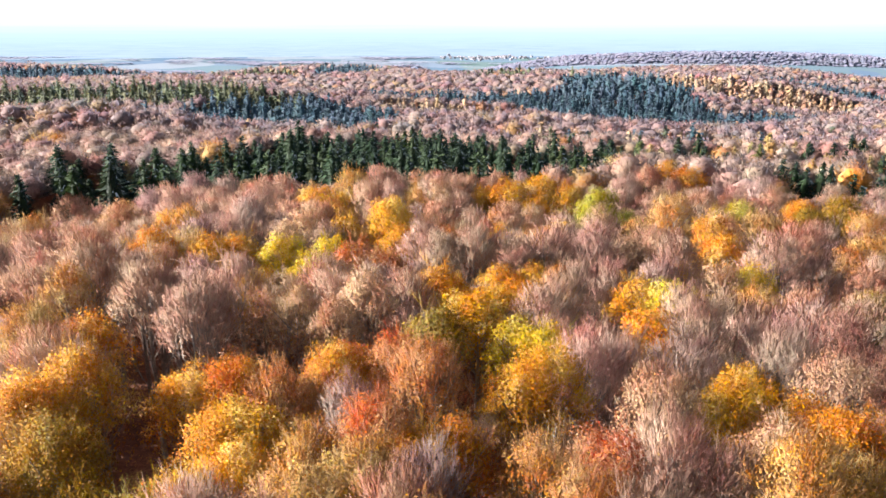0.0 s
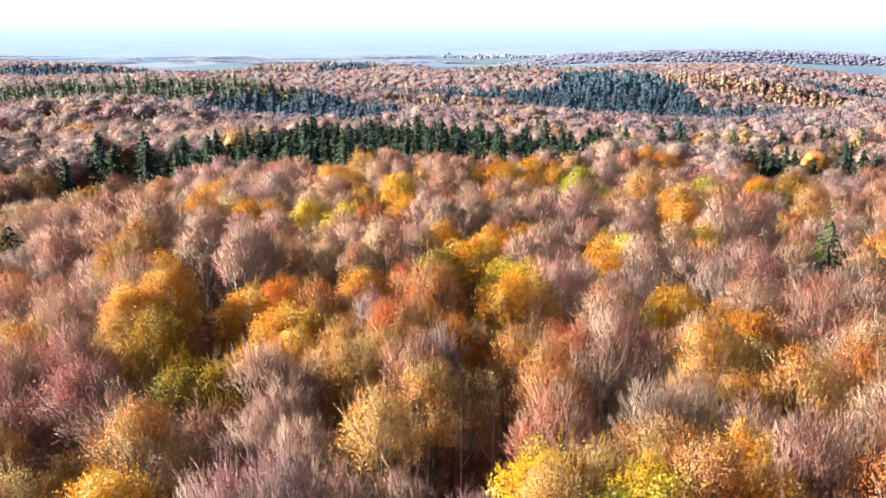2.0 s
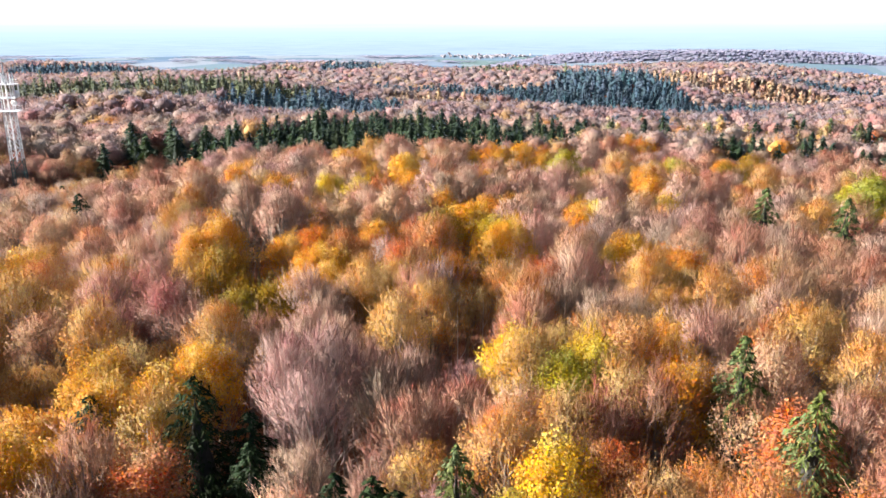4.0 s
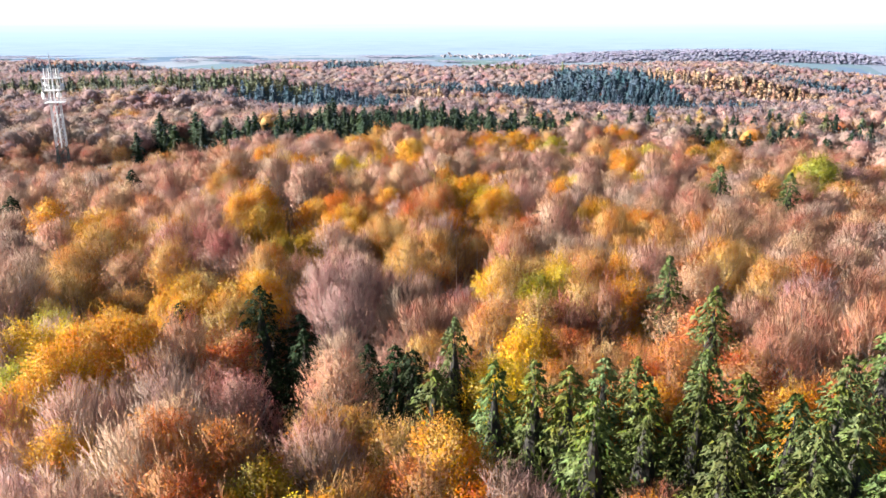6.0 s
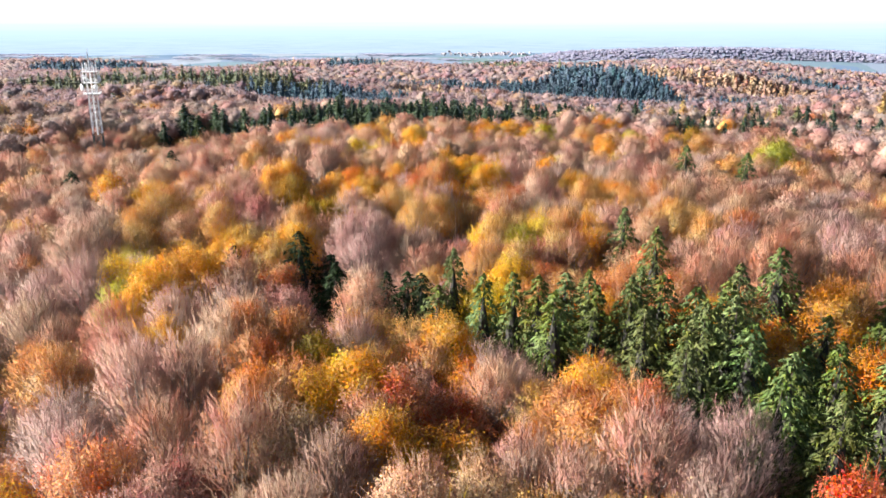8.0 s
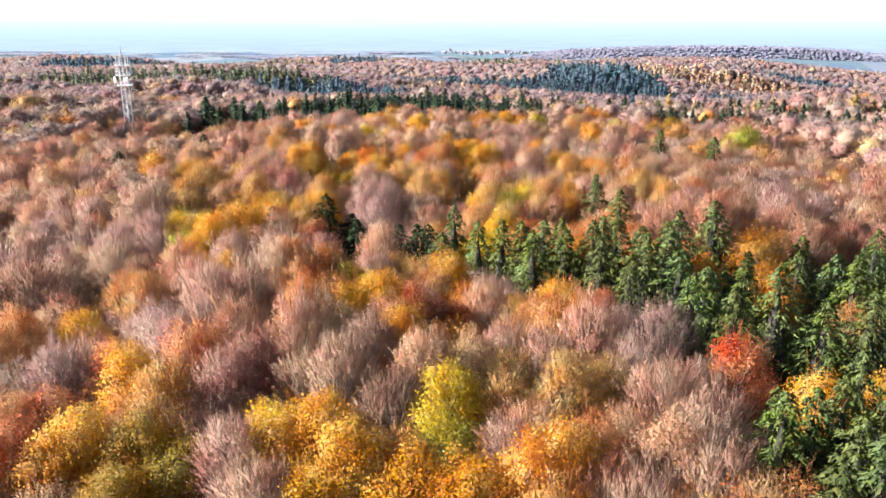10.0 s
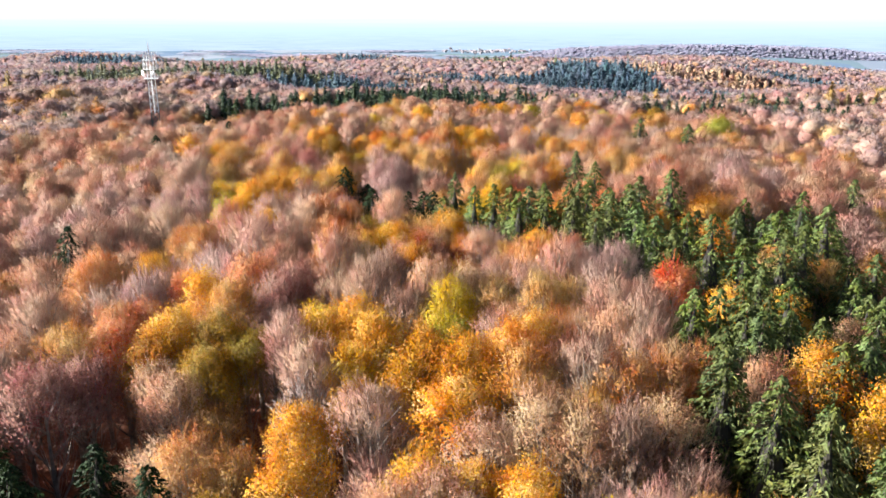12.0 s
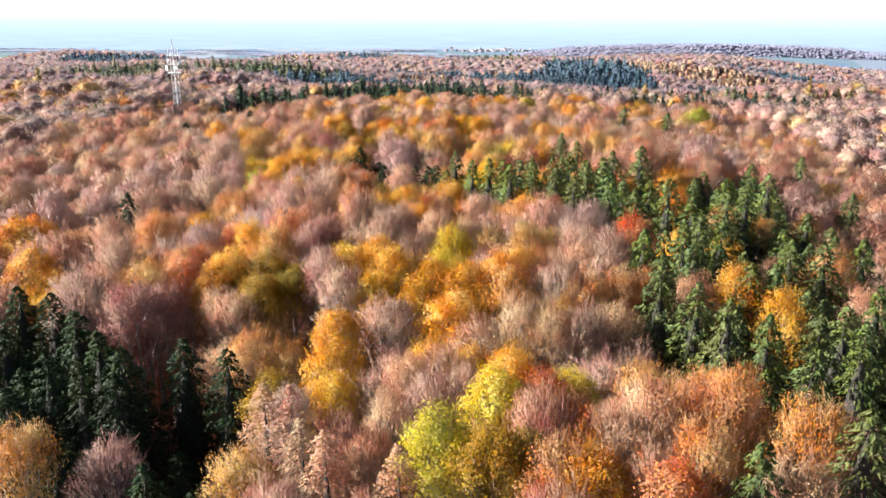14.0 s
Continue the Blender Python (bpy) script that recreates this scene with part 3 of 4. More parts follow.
RUSSET = [
    (-12.9, 102.5, 2), (-8.3, 100.9, 2.4), (-4.6, 71.5, 2.1), (1.8, 50.8, 1.4), (12.6, 50.6, 1.8), (29.2, 10.5, 3),
    (-24.1, 6.5, 3.1), (-17.5, 2.5, 2.3), (28.8, -1.5, 2.4), (-4.7, -27.2, 1.9), (0.8, -27.5, 1.9), (18.1, -28.8, 1.4),
    (-37, -38.8, 3), (28.6, -45.8, 2.1), (-39.5, -49.2, 2.8), (-42.7, -49.9, 2.8), (-40.7, -54.9, 2.4), (8.9, -90.4, 2.6),
    (16.8, -108.9, 1.8),
]
ROSY = [
    (48.2, 170.2, 2.7), (-14.1, 139.9, 2.4), (-53, 104.1, 3.7), (-59, 103.1, 4.2), (-50, 86.3, 3.2), (-38.5, 65.5, 2.5),
    (-3.3, 44.6, 1.8), (19.3, 16.4, 1.9), (-1.7, 16.3, 2.1), (4, 15.6, 1.7), (14.1, 15.3, 1.9), (-3.7, 14.9, 1.7),
    (-29, 7.9, 3.3), (47.2, 3.7, 2.9), (38.1, 2.8, 3.1), (33.8, 2.3, 2.8), (42.2, 1.2, 3.1), (-23.4, -0.6, 2.9),
    (-40.1, -9.1, 2.5), (-61.6, -14.7, 4.8), (-4.2, -22.4, 2.3), (4.3, -23.4, 2.3), (-1.2, -25.1, 2.2), (-24.6, -35.5, 3.7),
    (-16.7, -38, 3.1), (11.6, -64.9, 2.6), (-12.4, -93.2, 2.6), (-9.3, -96.2, 2.4), (7.4, -98.2, 2.3), (14.3, -100.2, 2.8),
    (34.1, -103.7, 2.2), (17.1, -104.5, 2.7),
]
LIME = [
    (31, 143.5, 4), (56.6, 135.5, 2.5), (88, 106.1, 5.5), (11.6, 20.8, 1.9), (-47.3, 15.1, 1.7), (-42.7, 0, 2.6),
    (-0.9, -55.8, 1.9), (-2.4, -99, 2), (-0.3, -100, 1.8),
]
ORANGE_NORTH = [
    (58.1, 187.8, 3.4), (60.8, 178.7, 4.4), (72.7, 144.6, 3.8), (45.4, 118.7, 3), (23.1, 75, 0.9), (-37.8, 72.7, 2.5),
    (-9.7, 63.6, 1.9), (-19, 61, 1.9), (31.7, 57.4, 1.9), (33.9, 54.4, 2.4), (-34.6, 53.5, 2.1), (0.7, 53.2, 1.8),
    (-2, 52.7, 1.8), (23.9, 30, 1.4), (23, 24.3, 1.2), (22, 17.9, 1.3), (19.8, -5, 2.2), (15.9, -5.4, 1.8),
    (32.1, -5.9, 2.5), (45.6, -7.6, 3), (28.1, -7.8, 2.2), (0.2, -13.1, 2.5), (34.6, -16.4, 2.5), (2, -17.6, 2),
    (42.1, -22.7, 3.3), (-80.5, -26.2, 5.1), (-5.6, -35.7, 1.9), (-36.1, -56.5, 2.7), (-13.6, -56.9, 2.3), (-4.5, -59.6, 2.1),
    (8.4, -61.2, 2.3), (5.3, -63.4, 2),
]
ORANGE_SOUTH = [
    (36, -70.7, 2.8), (11.2, -101.7, 1.6), (10.9, -106, 1.6),
]
OCHRE_NORTH = [
    (42.4, 132, 4.3), (75.6, 126.5, 2.9), (-45, 83.1, 2.6), (-43, 70.9, 2.7), (7.7, 51.1, 2.3), (-10.7, 51.1, 2.1),
    (-6, 48.2, 2.2), (31, 47.5, 2), (-10.7, 46.5, 1.9), (26.3, 46.5, 2.8), (-8.7, 45, 2.5), (25.6, 44, 2.3),
    (-1.7, 40.9, 2.3), (32.4, 39.8, 2.7), (37.6, 39.7, 3), (27.1, 39.6, 2.4), (-52, 39.4, 4.6), (-54, 34, 3.6),
    (-5.4, 33.3, 2.3), (-25.3, 33, 3.2), (-38.8, 32, 3.4), (12.2, 27.8, 1.6), (-32.9, 26.2, 2.8), (36.3, 25.6, 2.1),
    (-21.5, 25.1, 2.6), (-49.7, 24.4, 3.3), (8.1, 23.1, 1.9), (16.8, 17.8, 2.1), (-26, 15.1, 2.1), (10.6, 14.2, 1.8),
    (5.1, 9.8, 3), (-2.2, 8.7, 2.8),
]
OCHRE_SOUTH = [
    (10.8, -1.6, 2.4), (-8.5, -7.1, 2.1), (-11.6, -8, 2.3), (-8.9, -20.1, 2.2), (9, -25.9, 2.2), (49.2, -30.4, 2.9),
    (5.8, -44.2, 3.1), (15.2, -46.3, 3.1), (11.3, -48.3, 3.3), (-28.2, -49.4, 3.2), (-31, -51.5, 2.3), (-32.4, -67.4, 3.8),
    (7.1, -67.6, 1.9), (-21.5, -76.7, 2.6), (19.2, -88.6, 3.1), (22.3, -90.3, 2.7), (-43.3, -96.8, 2.3), (30.6, -103.1, 2.4),
]
OLIVE = [
    (76, 136, 3.9), (55.2, 88.5, 2.1), (-0.8, 73.7, 1.8), (-25.8, 50.1, 2.7), (-29.9, 49.8, 2.7), (-21.6, 44.7, 2),
    (-25.8, 44.6, 2.5), (-14.6, -19.7, 1.7), (-28.4, -55.4, 2.7), (-24.7, -57.6, 2.4), (-28.1, -60.7, 2.6), (-21.9, -81.6, 2.9),
    (5, -101.7, 1.8), (2.9, -102.8, 2),
]
COPPER_NORTH = [
    (-11.4, 61.4, 2.9), (-1.2, 61.1, 2.8), (-15, 59.2, 2.3), (-5.6, 53.8, 2.8), (10.7, 46.2, 2.3), (10.4, 42, 2.9),
    (33.2, 26.2, 2.3), (18.8, 24.8, 2.6), (13.5, 7.9, 2.8), (15.9, 3.7, 2.7), (23.3, 1.4, 2.4), (19.6, 1.2, 2.4),
    (36.3, -5.1, 2.2), (-45.5, -15.3, 3.4), (-2.3, -15.5, 1.9), (-7, -16.3, 2.4), (-17, -16.8, 1.8), (-21.8, -17.1, 2),
    (-15.2, -25.3, 1.7), (16.6, -27.5, 1.6), (11.4, -27.7, 1.9), (-54.2, -28.8, 3.9), (-17.2, -31.1, 2.6), (-52.7, -35.6, 3.6),
    (-27.7, -41.1, 3.7), (56.2, -55.3, 3), (11.8, -58.8, 2.2), (24.9, -66.6, 1.9), (21.5, -68.5, 1.9), (16.9, -69.2, 2.2),
    (-38.4, -70.1, 3), (-25.8, -76.2, 2.9),
]
COPPER_SOUTH = [
    (24.5, -92.1, 2.9), (27.1, -94.5, 2.4), (21.6, -97.8, 3), (24.6, -99.5, 2.7), (8, -104.8, 2.1), (20.7, -105.1, 2.5),
]
SANDY_NORTH = [
    (-8.7, 81.3, 3.6), (-17.1, 80.3, 2.6), (-17.5, 70.9, 3.3), (37.2, 62.5, 2.7), (19, 57.3, 2.8), (27.4, 52.4, 2.5),
    (3.7, 44.6, 2.1), (42.2, 39.6, 3), (3.6, 38.6, 2.2), (4.4, 32.7, 1.5), (27.7, 19.5, 2.4), (30.9, 19, 2.4),
    (6.8, 16.5, 1.7), (26.5, 14.1, 2.3), (-10.9, -0.6, 3), (-22.4, -13.3, 1.7), (-13.6, -36.7, 3.8), (2.2, -42.3, 3.5),
    (-2.8, -44.5, 3.4), (7.4, -54.9, 2.3), (15.6, -55.3, 2.6), (17.8, -60.8, 2.7), (-35.8, -64.3, 2.9), (-30.9, -64.6, 2.8),
    (53.9, -69.7, 3.2), (30.2, -70.9, 2), (8.1, -75.1, 3.2), (11.6, -77.3, 2.9), (-2.2, -83.2, 3.1), (-6, -83.9, 3.3),
    (-6.9, -90.2, 3), (17.6, -99.1, 2.9),
]
SANDY_SOUTH = [
    (26.5, -108.7, 2.4),
]
MAUVE = [
    (41, 76.9, 3.9), (35.1, 69.2, 2.9), (-1, 48.5, 2.2), (-11.9, 24, 2.4), (-15.3, 22.2, 2.7), (-12.3, 16.6, 2.2),
    (-9.3, 14.4, 3.4), (-48.8, 4.6, 2.9), (-68.3, -5.5, 4.8), (-25.5, -6.5, 3.2), (-21.8, -8.3, 2.3), (4.9, -16.8, 1.8),
    (6.8, -18.6, 1.6), (-31.2, -20.4, 2.9), (-31.1, -36.7, 3.3), (23.8, -36.9, 2.6), (-42.8, -40.7, 3.3), (19.6, -42.9, 3),
    (-52, -64.3, 4.5), (-18.4, -89.3, 2.4), (-35.4, -96, 2.3),
]
PURPLE = [
    (42.2, 71.9, 3.4), (-33.7, 40.5, 3.6), (-19.3, -5.3, 2.3), (-21.4, -42.2, 2.7), (-22.6, -45.9, 3.3), (-23.4, -50, 2.7),
    (-44, -66.9, 4.3),
]
BARE_NORTH = [
    (19.4, 114.1, 4.1), (23.4, 107.5, 3.9), (4.7, 107.4, 3.4), (49.5, 104.8, 4.1), (33.8, 102.3, 3.4), (15.4, 88.8, 2.9),
    (-25.2, 86.5, 2.9), (20.3, 85.1, 3.2), (-13.2, 84.9, 3.1), (34.6, 83.1, 4), (-34.5, 80.4, 3.5), (-3.5, 79.8, 2.9),
    (-27.6, 75.2, 3.5), (27.7, 74.4, 2.9), (-31.9, 66.6, 2.4), (17.3, 66.4, 2.6), (-28.2, 65.3, 2.3), (13.7, 64.4, 1.6),
    (17.5, 50.4, 2.6), (21.5, 49.5, 2.3), (-13.2, 45.2, 1.9), (14.6, 44.3, 2.1), (-17.4, 43.7, 1.7), (-14.7, 40.1, 2.5),
    (22.1, 38.4, 2.7), (18.1, 36.2, 3.2), (-11.9, 33, 2.1), (31.1, 29, 2.3), (27.3, 28.3, 2.2), (-8.3, 25.9, 2.5),
    (-57, 25.3, 4.5), (-5.7, 21.4, 2),
]
BARE_SOUTH = [
    (24.2, 20.3, 2), (-8.4, 19.2, 2.4), (-6.1, 7.4, 2.5), (-30.4, -6.7, 3.1), (-32, -10.6, 2.6), (-58.6, -10.6, 4.5),
    (-35.7, -15.4, 2.7), (-23.8, -18.4, 3.1), (7.2, -22.7, 1.9), (-26, -24, 2.3), (-30.6, -24.9, 2.7), (15.4, -38.3, 3.7),
    (10.1, -39.7, 3.3), (-9.3, -40.1, 3.2), (-11, -47.2, 2.8), (23.3, -48.2, 3.1), (-6.1, -49.5, 2.9), (19.2, -51.5, 3.1),
    (5.1, -56.4, 3), (22.3, -56.9, 3.1), (-19.1, -57.9, 2.7), (-15.8, -62.7, 2.6), (20.3, -63.8, 2.7), (-17.2, -66.1, 2.5),
    (13.7, -68.1, 2.4), (15.3, -77.3, 3.2), (-9.8, -84.1, 3), (16.3, -85.8, 2.2), (0.9, -87.3, 2.6), (-3.1, -89.8, 2.8),
]
SPRUCES_SHADY = [
    (-22, 14.1), (-17.5, 14.5), (-16, 8.7), (-8.4, 3.8), (-5.5, 2.9), (-3.6, 0.4),
    (-83.8, 114.9), (-66.7, 87.5), (-81.9, 68.6), (-64.5, -18), (-54.5, -67.8), (-49.1, -72.9),
    (-44.5, -76.8), (-40.5, -79.7), (-34.5, -75.6), (-27.6, -80.2), (-48.3, -81.7), (-60.5, -65.1),
    (-41.3, -94.3), (-52.1, -80.7), (-43.3, -84), (-29.6, -101), (-38.8, -85.4), (-66.1, -13.8),
    (-32, 15.6),
]
SPRUCES_BRIGHT = [
    (0.6, 1), (-1.4, -3.4), (4, -7.8), (7.4, -9.1), (10.2, -10), (13.9, -6.7),
    (16.3, -8.4), (11.2, -15.8), (16.2, -12.9), (28.1, 6), (22.7, -7.2), (19.7, -14.5),
    (25.9, 15.1), (22.9, -15), (32, -13), (39.5, -6.3), (29.1, -17.3), (25.8, -17.4),
    (25.1, -22.2), (19.5, -21), (28.7, -20.9), (22, -26.6), (28.5, -25.6), (56.8, 83.5),
    (70.7, 81.9), (30.1, -30.7), (35.6, -28.3), (37.6, -33.3), (27.1, -57.4), (39.4, -40.9),
    (46.8, -36.7), (36.8, -52.6), (51.6, -32.8), (30.4, -38.9), (26.8, -35.8), (32.9, -57.3),
    (34.7, -59.9), (39.1, -55.5), (30.9, -63.5), (26.5, -69), (31.6, -65.9), (29.9, -58.3),
    (35.8, -63.3), (59.4, -14.7), (50.5, -26.4),
]
SPRUCES_BRIGHT_MORE = [
    (26.3, -60.5), (25.1, -73.7), (28.2, -78.3), (29.5, -84.6), (32.1, -88.8), (38.1, -87.6),
    (37, -71.9), (41, -78.7), (33.6, -95.8), (40.6, -91.6), (43.3, -83.2), (62.3, -52.2),
    (76.4, -22.1), (51.6, -75.3), (33, -106.6), (23.2, -109.4), (47.6, -59.6), (51.9, -60.8),
    (78.6, 4.4), (59.2, -23.7),
]
LARCHES = [
    (-20.5, -91.5), (-17.5, -92.5), (-13.0, -99.5), (-5.8, -103.5), (-15.6, -97.4),
]
DEAD = [
    (-16.9, -66.4, 2.5),
]
LISTED = (("golden", GOLDEN_NORTH), ("golden", GOLDEN_SOUTH), ("lemon", LEMON), ("russet", RUSSET), ("rosy", ROSY), ("lime", LIME), ("orange", ORANGE_NORTH), ("orange", ORANGE_SOUTH), ("ochre", OCHRE_NORTH), ("ochre", OCHRE_SOUTH), ("olive", OLIVE), ("copper", COPPER_NORTH), ("copper", COPPER_SOUTH), ("sandy", SANDY_NORTH), ("sandy", SANDY_SOUTH), ("mauve", MAUVE), ("purple", PURPLE), ("bare", BARE_NORTH), ("bare", BARE_SOUTH))
HUES = {  # base colours of leaves
    "golden": (0.57, 0.262, 0.018), "orange": (0.54, 0.225, 0.022), "russet": (0.46, 0.165, 0.065), "ochre": (0.50, 0.255, 0.06),
    # olive: olive gold leaf, darkened to stand in for shaded crowns
    "purple": (0.34, 0.15, 0.11), "lemon": (0.56, 0.37, 0.02), "lime": (0.38, 0.32, 0.035), "olive": (0.27, 0.155, 0.014),
    "bare": (0.465, 0.272, 0.188), "rosy": (0.46, 0.215, 0.125), "sandy": (0.49, 0.275, 0.145), "mauve": (0.40, 0.252, 0.208),
    "copper": (0.51, 0.21, 0.06),
}
KINDS = {  # name, label
    "golden": ("golden_beech", "beech tree in full golden yellow autumn leaf"),
    "orange": ("orange_beech", "beech tree with bright orange autumn leaves"),
    "russet": ("russet_oak", "oak tree with rust red autumn leaves"),
    "ochre": ("ochre_beech", "half-bare beech with thin ochre leaves among twigs"),
    "purple": ("copper_beech", "half-bare beech with dark purplish brown twigs and leaves"),
    "lemon": ("lemon_maple", "maple tree in bright lemon yellow leaf"),
    "lime": ("lime_tree", "broad tree still in yellowish green leaf"),
    "olive": ("olive_beech", "dense beech in olive gold leaf, colour darkened for shade"),
    # bare, rosy, sandy, mauve: all taken as bare beech, named apart by twig colour
    "bare": ("bare_beech", "leafless beech with pale brown upswept twigs"),
    "rosy": ("thin_beech", "nearly leafless beech with rosy brown twigs"),
    "sandy": ("bare_oak", "nearly leafless beech with sandy tan twigs"),
    "copper": ("thinning_beech", "thinning beech with copper orange leaves among brown twigs"),
    "mauve": ("bare_hornbeam", "leafless beech with dark mauve twigs"),
}
GAPS = [  # clearings: x, y, radius
    (-30, 68, 3.2), (-27, 63, 3.2), (-18, 68, 3.2), (-19, 74, 3.2), (19, 84, 3.2), (22, 80, 3.2), (-25, 55, 3.2), (-22, 51, 3.2), (-25, 51, 3.2), (1, 45, 3.2),
    (4, 39, 3.2), (4, 50, 3.2), (2, 34, 3.2), (-8, 16, 3.2), (-20, 1, 3.2), (-19, 6, 3.2), (-19, 17, 3.2), (19, 86, 3.2), (2, 69, 3.2), (-34, -49, 3.2),
    (-26, -29, 3.2), (-20, 27, 3.2), (35, -35, 3.2), (-37, -69, 3.2), (-33, -80, 3.2), (42, -75, 3.2), (-38, -74, 3.2), (-35, -67, 3.2), (-20, -67, 3.2), (-112.8, 149.5, 3),
]
pick = random.Random(5)
placed = []
prototypes = {}


def vary(colour, amount=0.12):
    k = pick.uniform(1 - amount, 1 + amount)
    return tuple(max(0.01, c * k * pick.uniform(0.93, 1.07)) for c in colour) + (1.0,)


def plant(key, crown, trunk, name, label, x, y, across, tall, colour, category="tree"):
    """One tree: an Empty at its foot with a trunk and a crown."""
    if key not in prototypes:
        root = tagged(new(name), label, category, name.replace("_", " ") + " trees in the forest")
        for part_name, mesh in (("trunk", trunk), ("crown", crown)):
            ob = new(part_name, mesh)
            ob.parent = root
        prototypes[key] = root
        tree = root
    else:
        tree = copy_thing(prototypes[key], Matrix.Identity(4))
    tree.matrix_basis = Matrix.LocRotScale((x, y, float(ground_at(x, y))), Euler((0, 0, pick.uniform(0, 6.28))), (across, across, tall))
    for ob in tree.children:
        ob.color = colour
    placed.append((x, y, across * (5 if category == "tree" else 3.7)))
    return tree


def near(x, y):
    return abs(x) < 62 and y < 72


def broadleaf(hue, x, y, r, swell=1.3, lower=0.0):
    if any((x - a) ** 2 + (y - b) ** 2 < (c + 0.5) ** 2 for a, b, c in GAPS):
        return
    fine = near(x, y)
    sort = "full" if hue in ("golden", "orange", "russet", "lemon", "olive", "lime") else "thin" if hue in ("ochre", "purple", "sandy", "copper") else "bare"
    i = pick.randrange(4 if fine else 3)
    crown = {"full": FINE_FULL if fine else MID_FULL, "thin": FINE_THIN if fine else MID_THIN, "bare": FINE_BARE if fine else MID_BARE}[sort][i]
    name, label = KINDS[hue]
    tall = (22.9 + 0.75 * min(r, 6) - lower + 3.0 * noise.noise((x * 0.045, y * 0.045, 0.4)) + pick.uniform(-1.8, 1.6)) / TALL
    plant((hue, fine, i), crown, TRUNKS[i], name, label, x, y, max(r, 3.4) * swell / CROWN, tall, vary(HUES[hue]))


listed = []
for hue, spots in LISTED:
    for x, y, r in spots:
        listed.append((x, y, hue))
        broadleaf(hue, x, y, min(r, 4.9), 1.3, 1.2 if y > 70 and hue in ("golden", "orange", "lemon", "lime") else 0.0)
        if r > 4.9:
            a = pick.uniform(0, 6.28)
            for side in (0, 2.1, 4.2)[:2 if r < 6 else 3]:
                broadleaf(hue, x + 0.72 * r * math.cos(a + side), y + 0.72 * r * math.sin(a + side), 3.9, 1.3, pick.uniform(0.5, 2.0))
for x, y, r in DEAD:
    plant("dead", DEAD_CROWN, TRUNKS[0], "dead_tree", "dead leafless tree with bleached grey branches", x, y, 0.8, 0.9, (0.5, 0.45, 0.42, 1))
# western spruces coloured darker for shade, eastern ones lighter for sun
for hue, spots, label in (((0.022, 0.036, 0.013), SPRUCES_SHADY, "spruce with drooping tiers, its green darkened as if in shade"), ((0.095, 0.118, 0.034), SPRUCES_BRIGHT + SPRUCES_BRIGHT_MORE, "spruce with drooping tiers, its olive green lightened as if sunlit")):
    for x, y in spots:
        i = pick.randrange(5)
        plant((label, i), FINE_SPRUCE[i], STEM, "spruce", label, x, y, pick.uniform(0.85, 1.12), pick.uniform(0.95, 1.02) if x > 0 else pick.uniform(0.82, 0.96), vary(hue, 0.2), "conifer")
for x, y in LARCHES:
    i = pick.randrange(3)
    plant(("larch", i), LARCH_CROWN[i], LARCH_STEM, "larch", "autumn larch with pinkish brown needles", x, y, pick.uniform(1.0, 1.25), pick.uniform(0.97, 1.06), vary((0.38, 0.215, 0.13)), "conifer")

def birch_trunk():
    bm = bmesh.new()
    rings = tube(bm, [(0, 0, -0.5), (0.1, 0, 4), (0.3, 0.1, 9), (0.2, 0.2, 14), (0.5, 0.3, 19), (0.6, 0.3, 23)], (0.22, 0.18, 0.15, 0.12, 0.08, 0.03), 7)
    for i, (dx, dy) in enumerate(((1.5, 0.6), (-1.3, 0.9), (0.4, -1.5))):
        knot = rings[2 + i][2 * i]
        c = knot.co.copy()
        tube(bm, [c, c + Vector((dx, dy, 1.4)), c + Vector((dx * 1.7, dy * 1.7, 3.6))], (0.08, 0.06, 0.02), 4, knot)
    return finish("trunk", bm, BIRCH_BARK)


BIRCH_TRUNK = birch_trunk()
for x, y in ((1.5, 40.5), (4.5, 42.0), (7.4, 52.5), (9.5, 54.0)):
    plant("birch", BIRCH_CROWN, BIRCH_TRUNK, "birch", "slender white-barked birch, nearly bare, in a clearing", x, y, 0.55, pick.uniform(0.85, 0.95), vary((0.42, 0.26, 0.10)))



def free(x, y, r, squeeze=0.55):
    if any((x - a) ** 2 + (y - b) ** 2 < (c + 0.9 * r) ** 2 for a, b, c in GAPS):
        return False
    return all((x - a) ** 2 + (y - b) ** 2 > (squeeze * (r + c)) ** 2 for a, b, c in placed if abs(x - a) < 14 and abs(y - b) < 14)


def in_view(x, y, spare=16):
    return abs(x) < 0.63 * (y + 166) + spare


def east_stand(x, y):
    return -114 < y < -5 and np.interp(-y, (5, 25, 50, 65, 78, 88, 114), (8, 20, 26, 23, 21, 27, 25)) < x < 66


def west_stand(x, y):
    return -122 < y < -76 - 0.38 * (x + 33) and x < -23


# spruces that close the two stands; taller unseen ones westward shade the west stand
# the same two greens, with shade and sun put into the colour
SHADY, SUNNY = ((0.022, 0.036, 0.013), "spruce with drooping tiers, its green darkened as if in shade"), ((0.095, 0.118, 0.034), "spruce with drooping tiers, its olive green lightened as if sunlit")
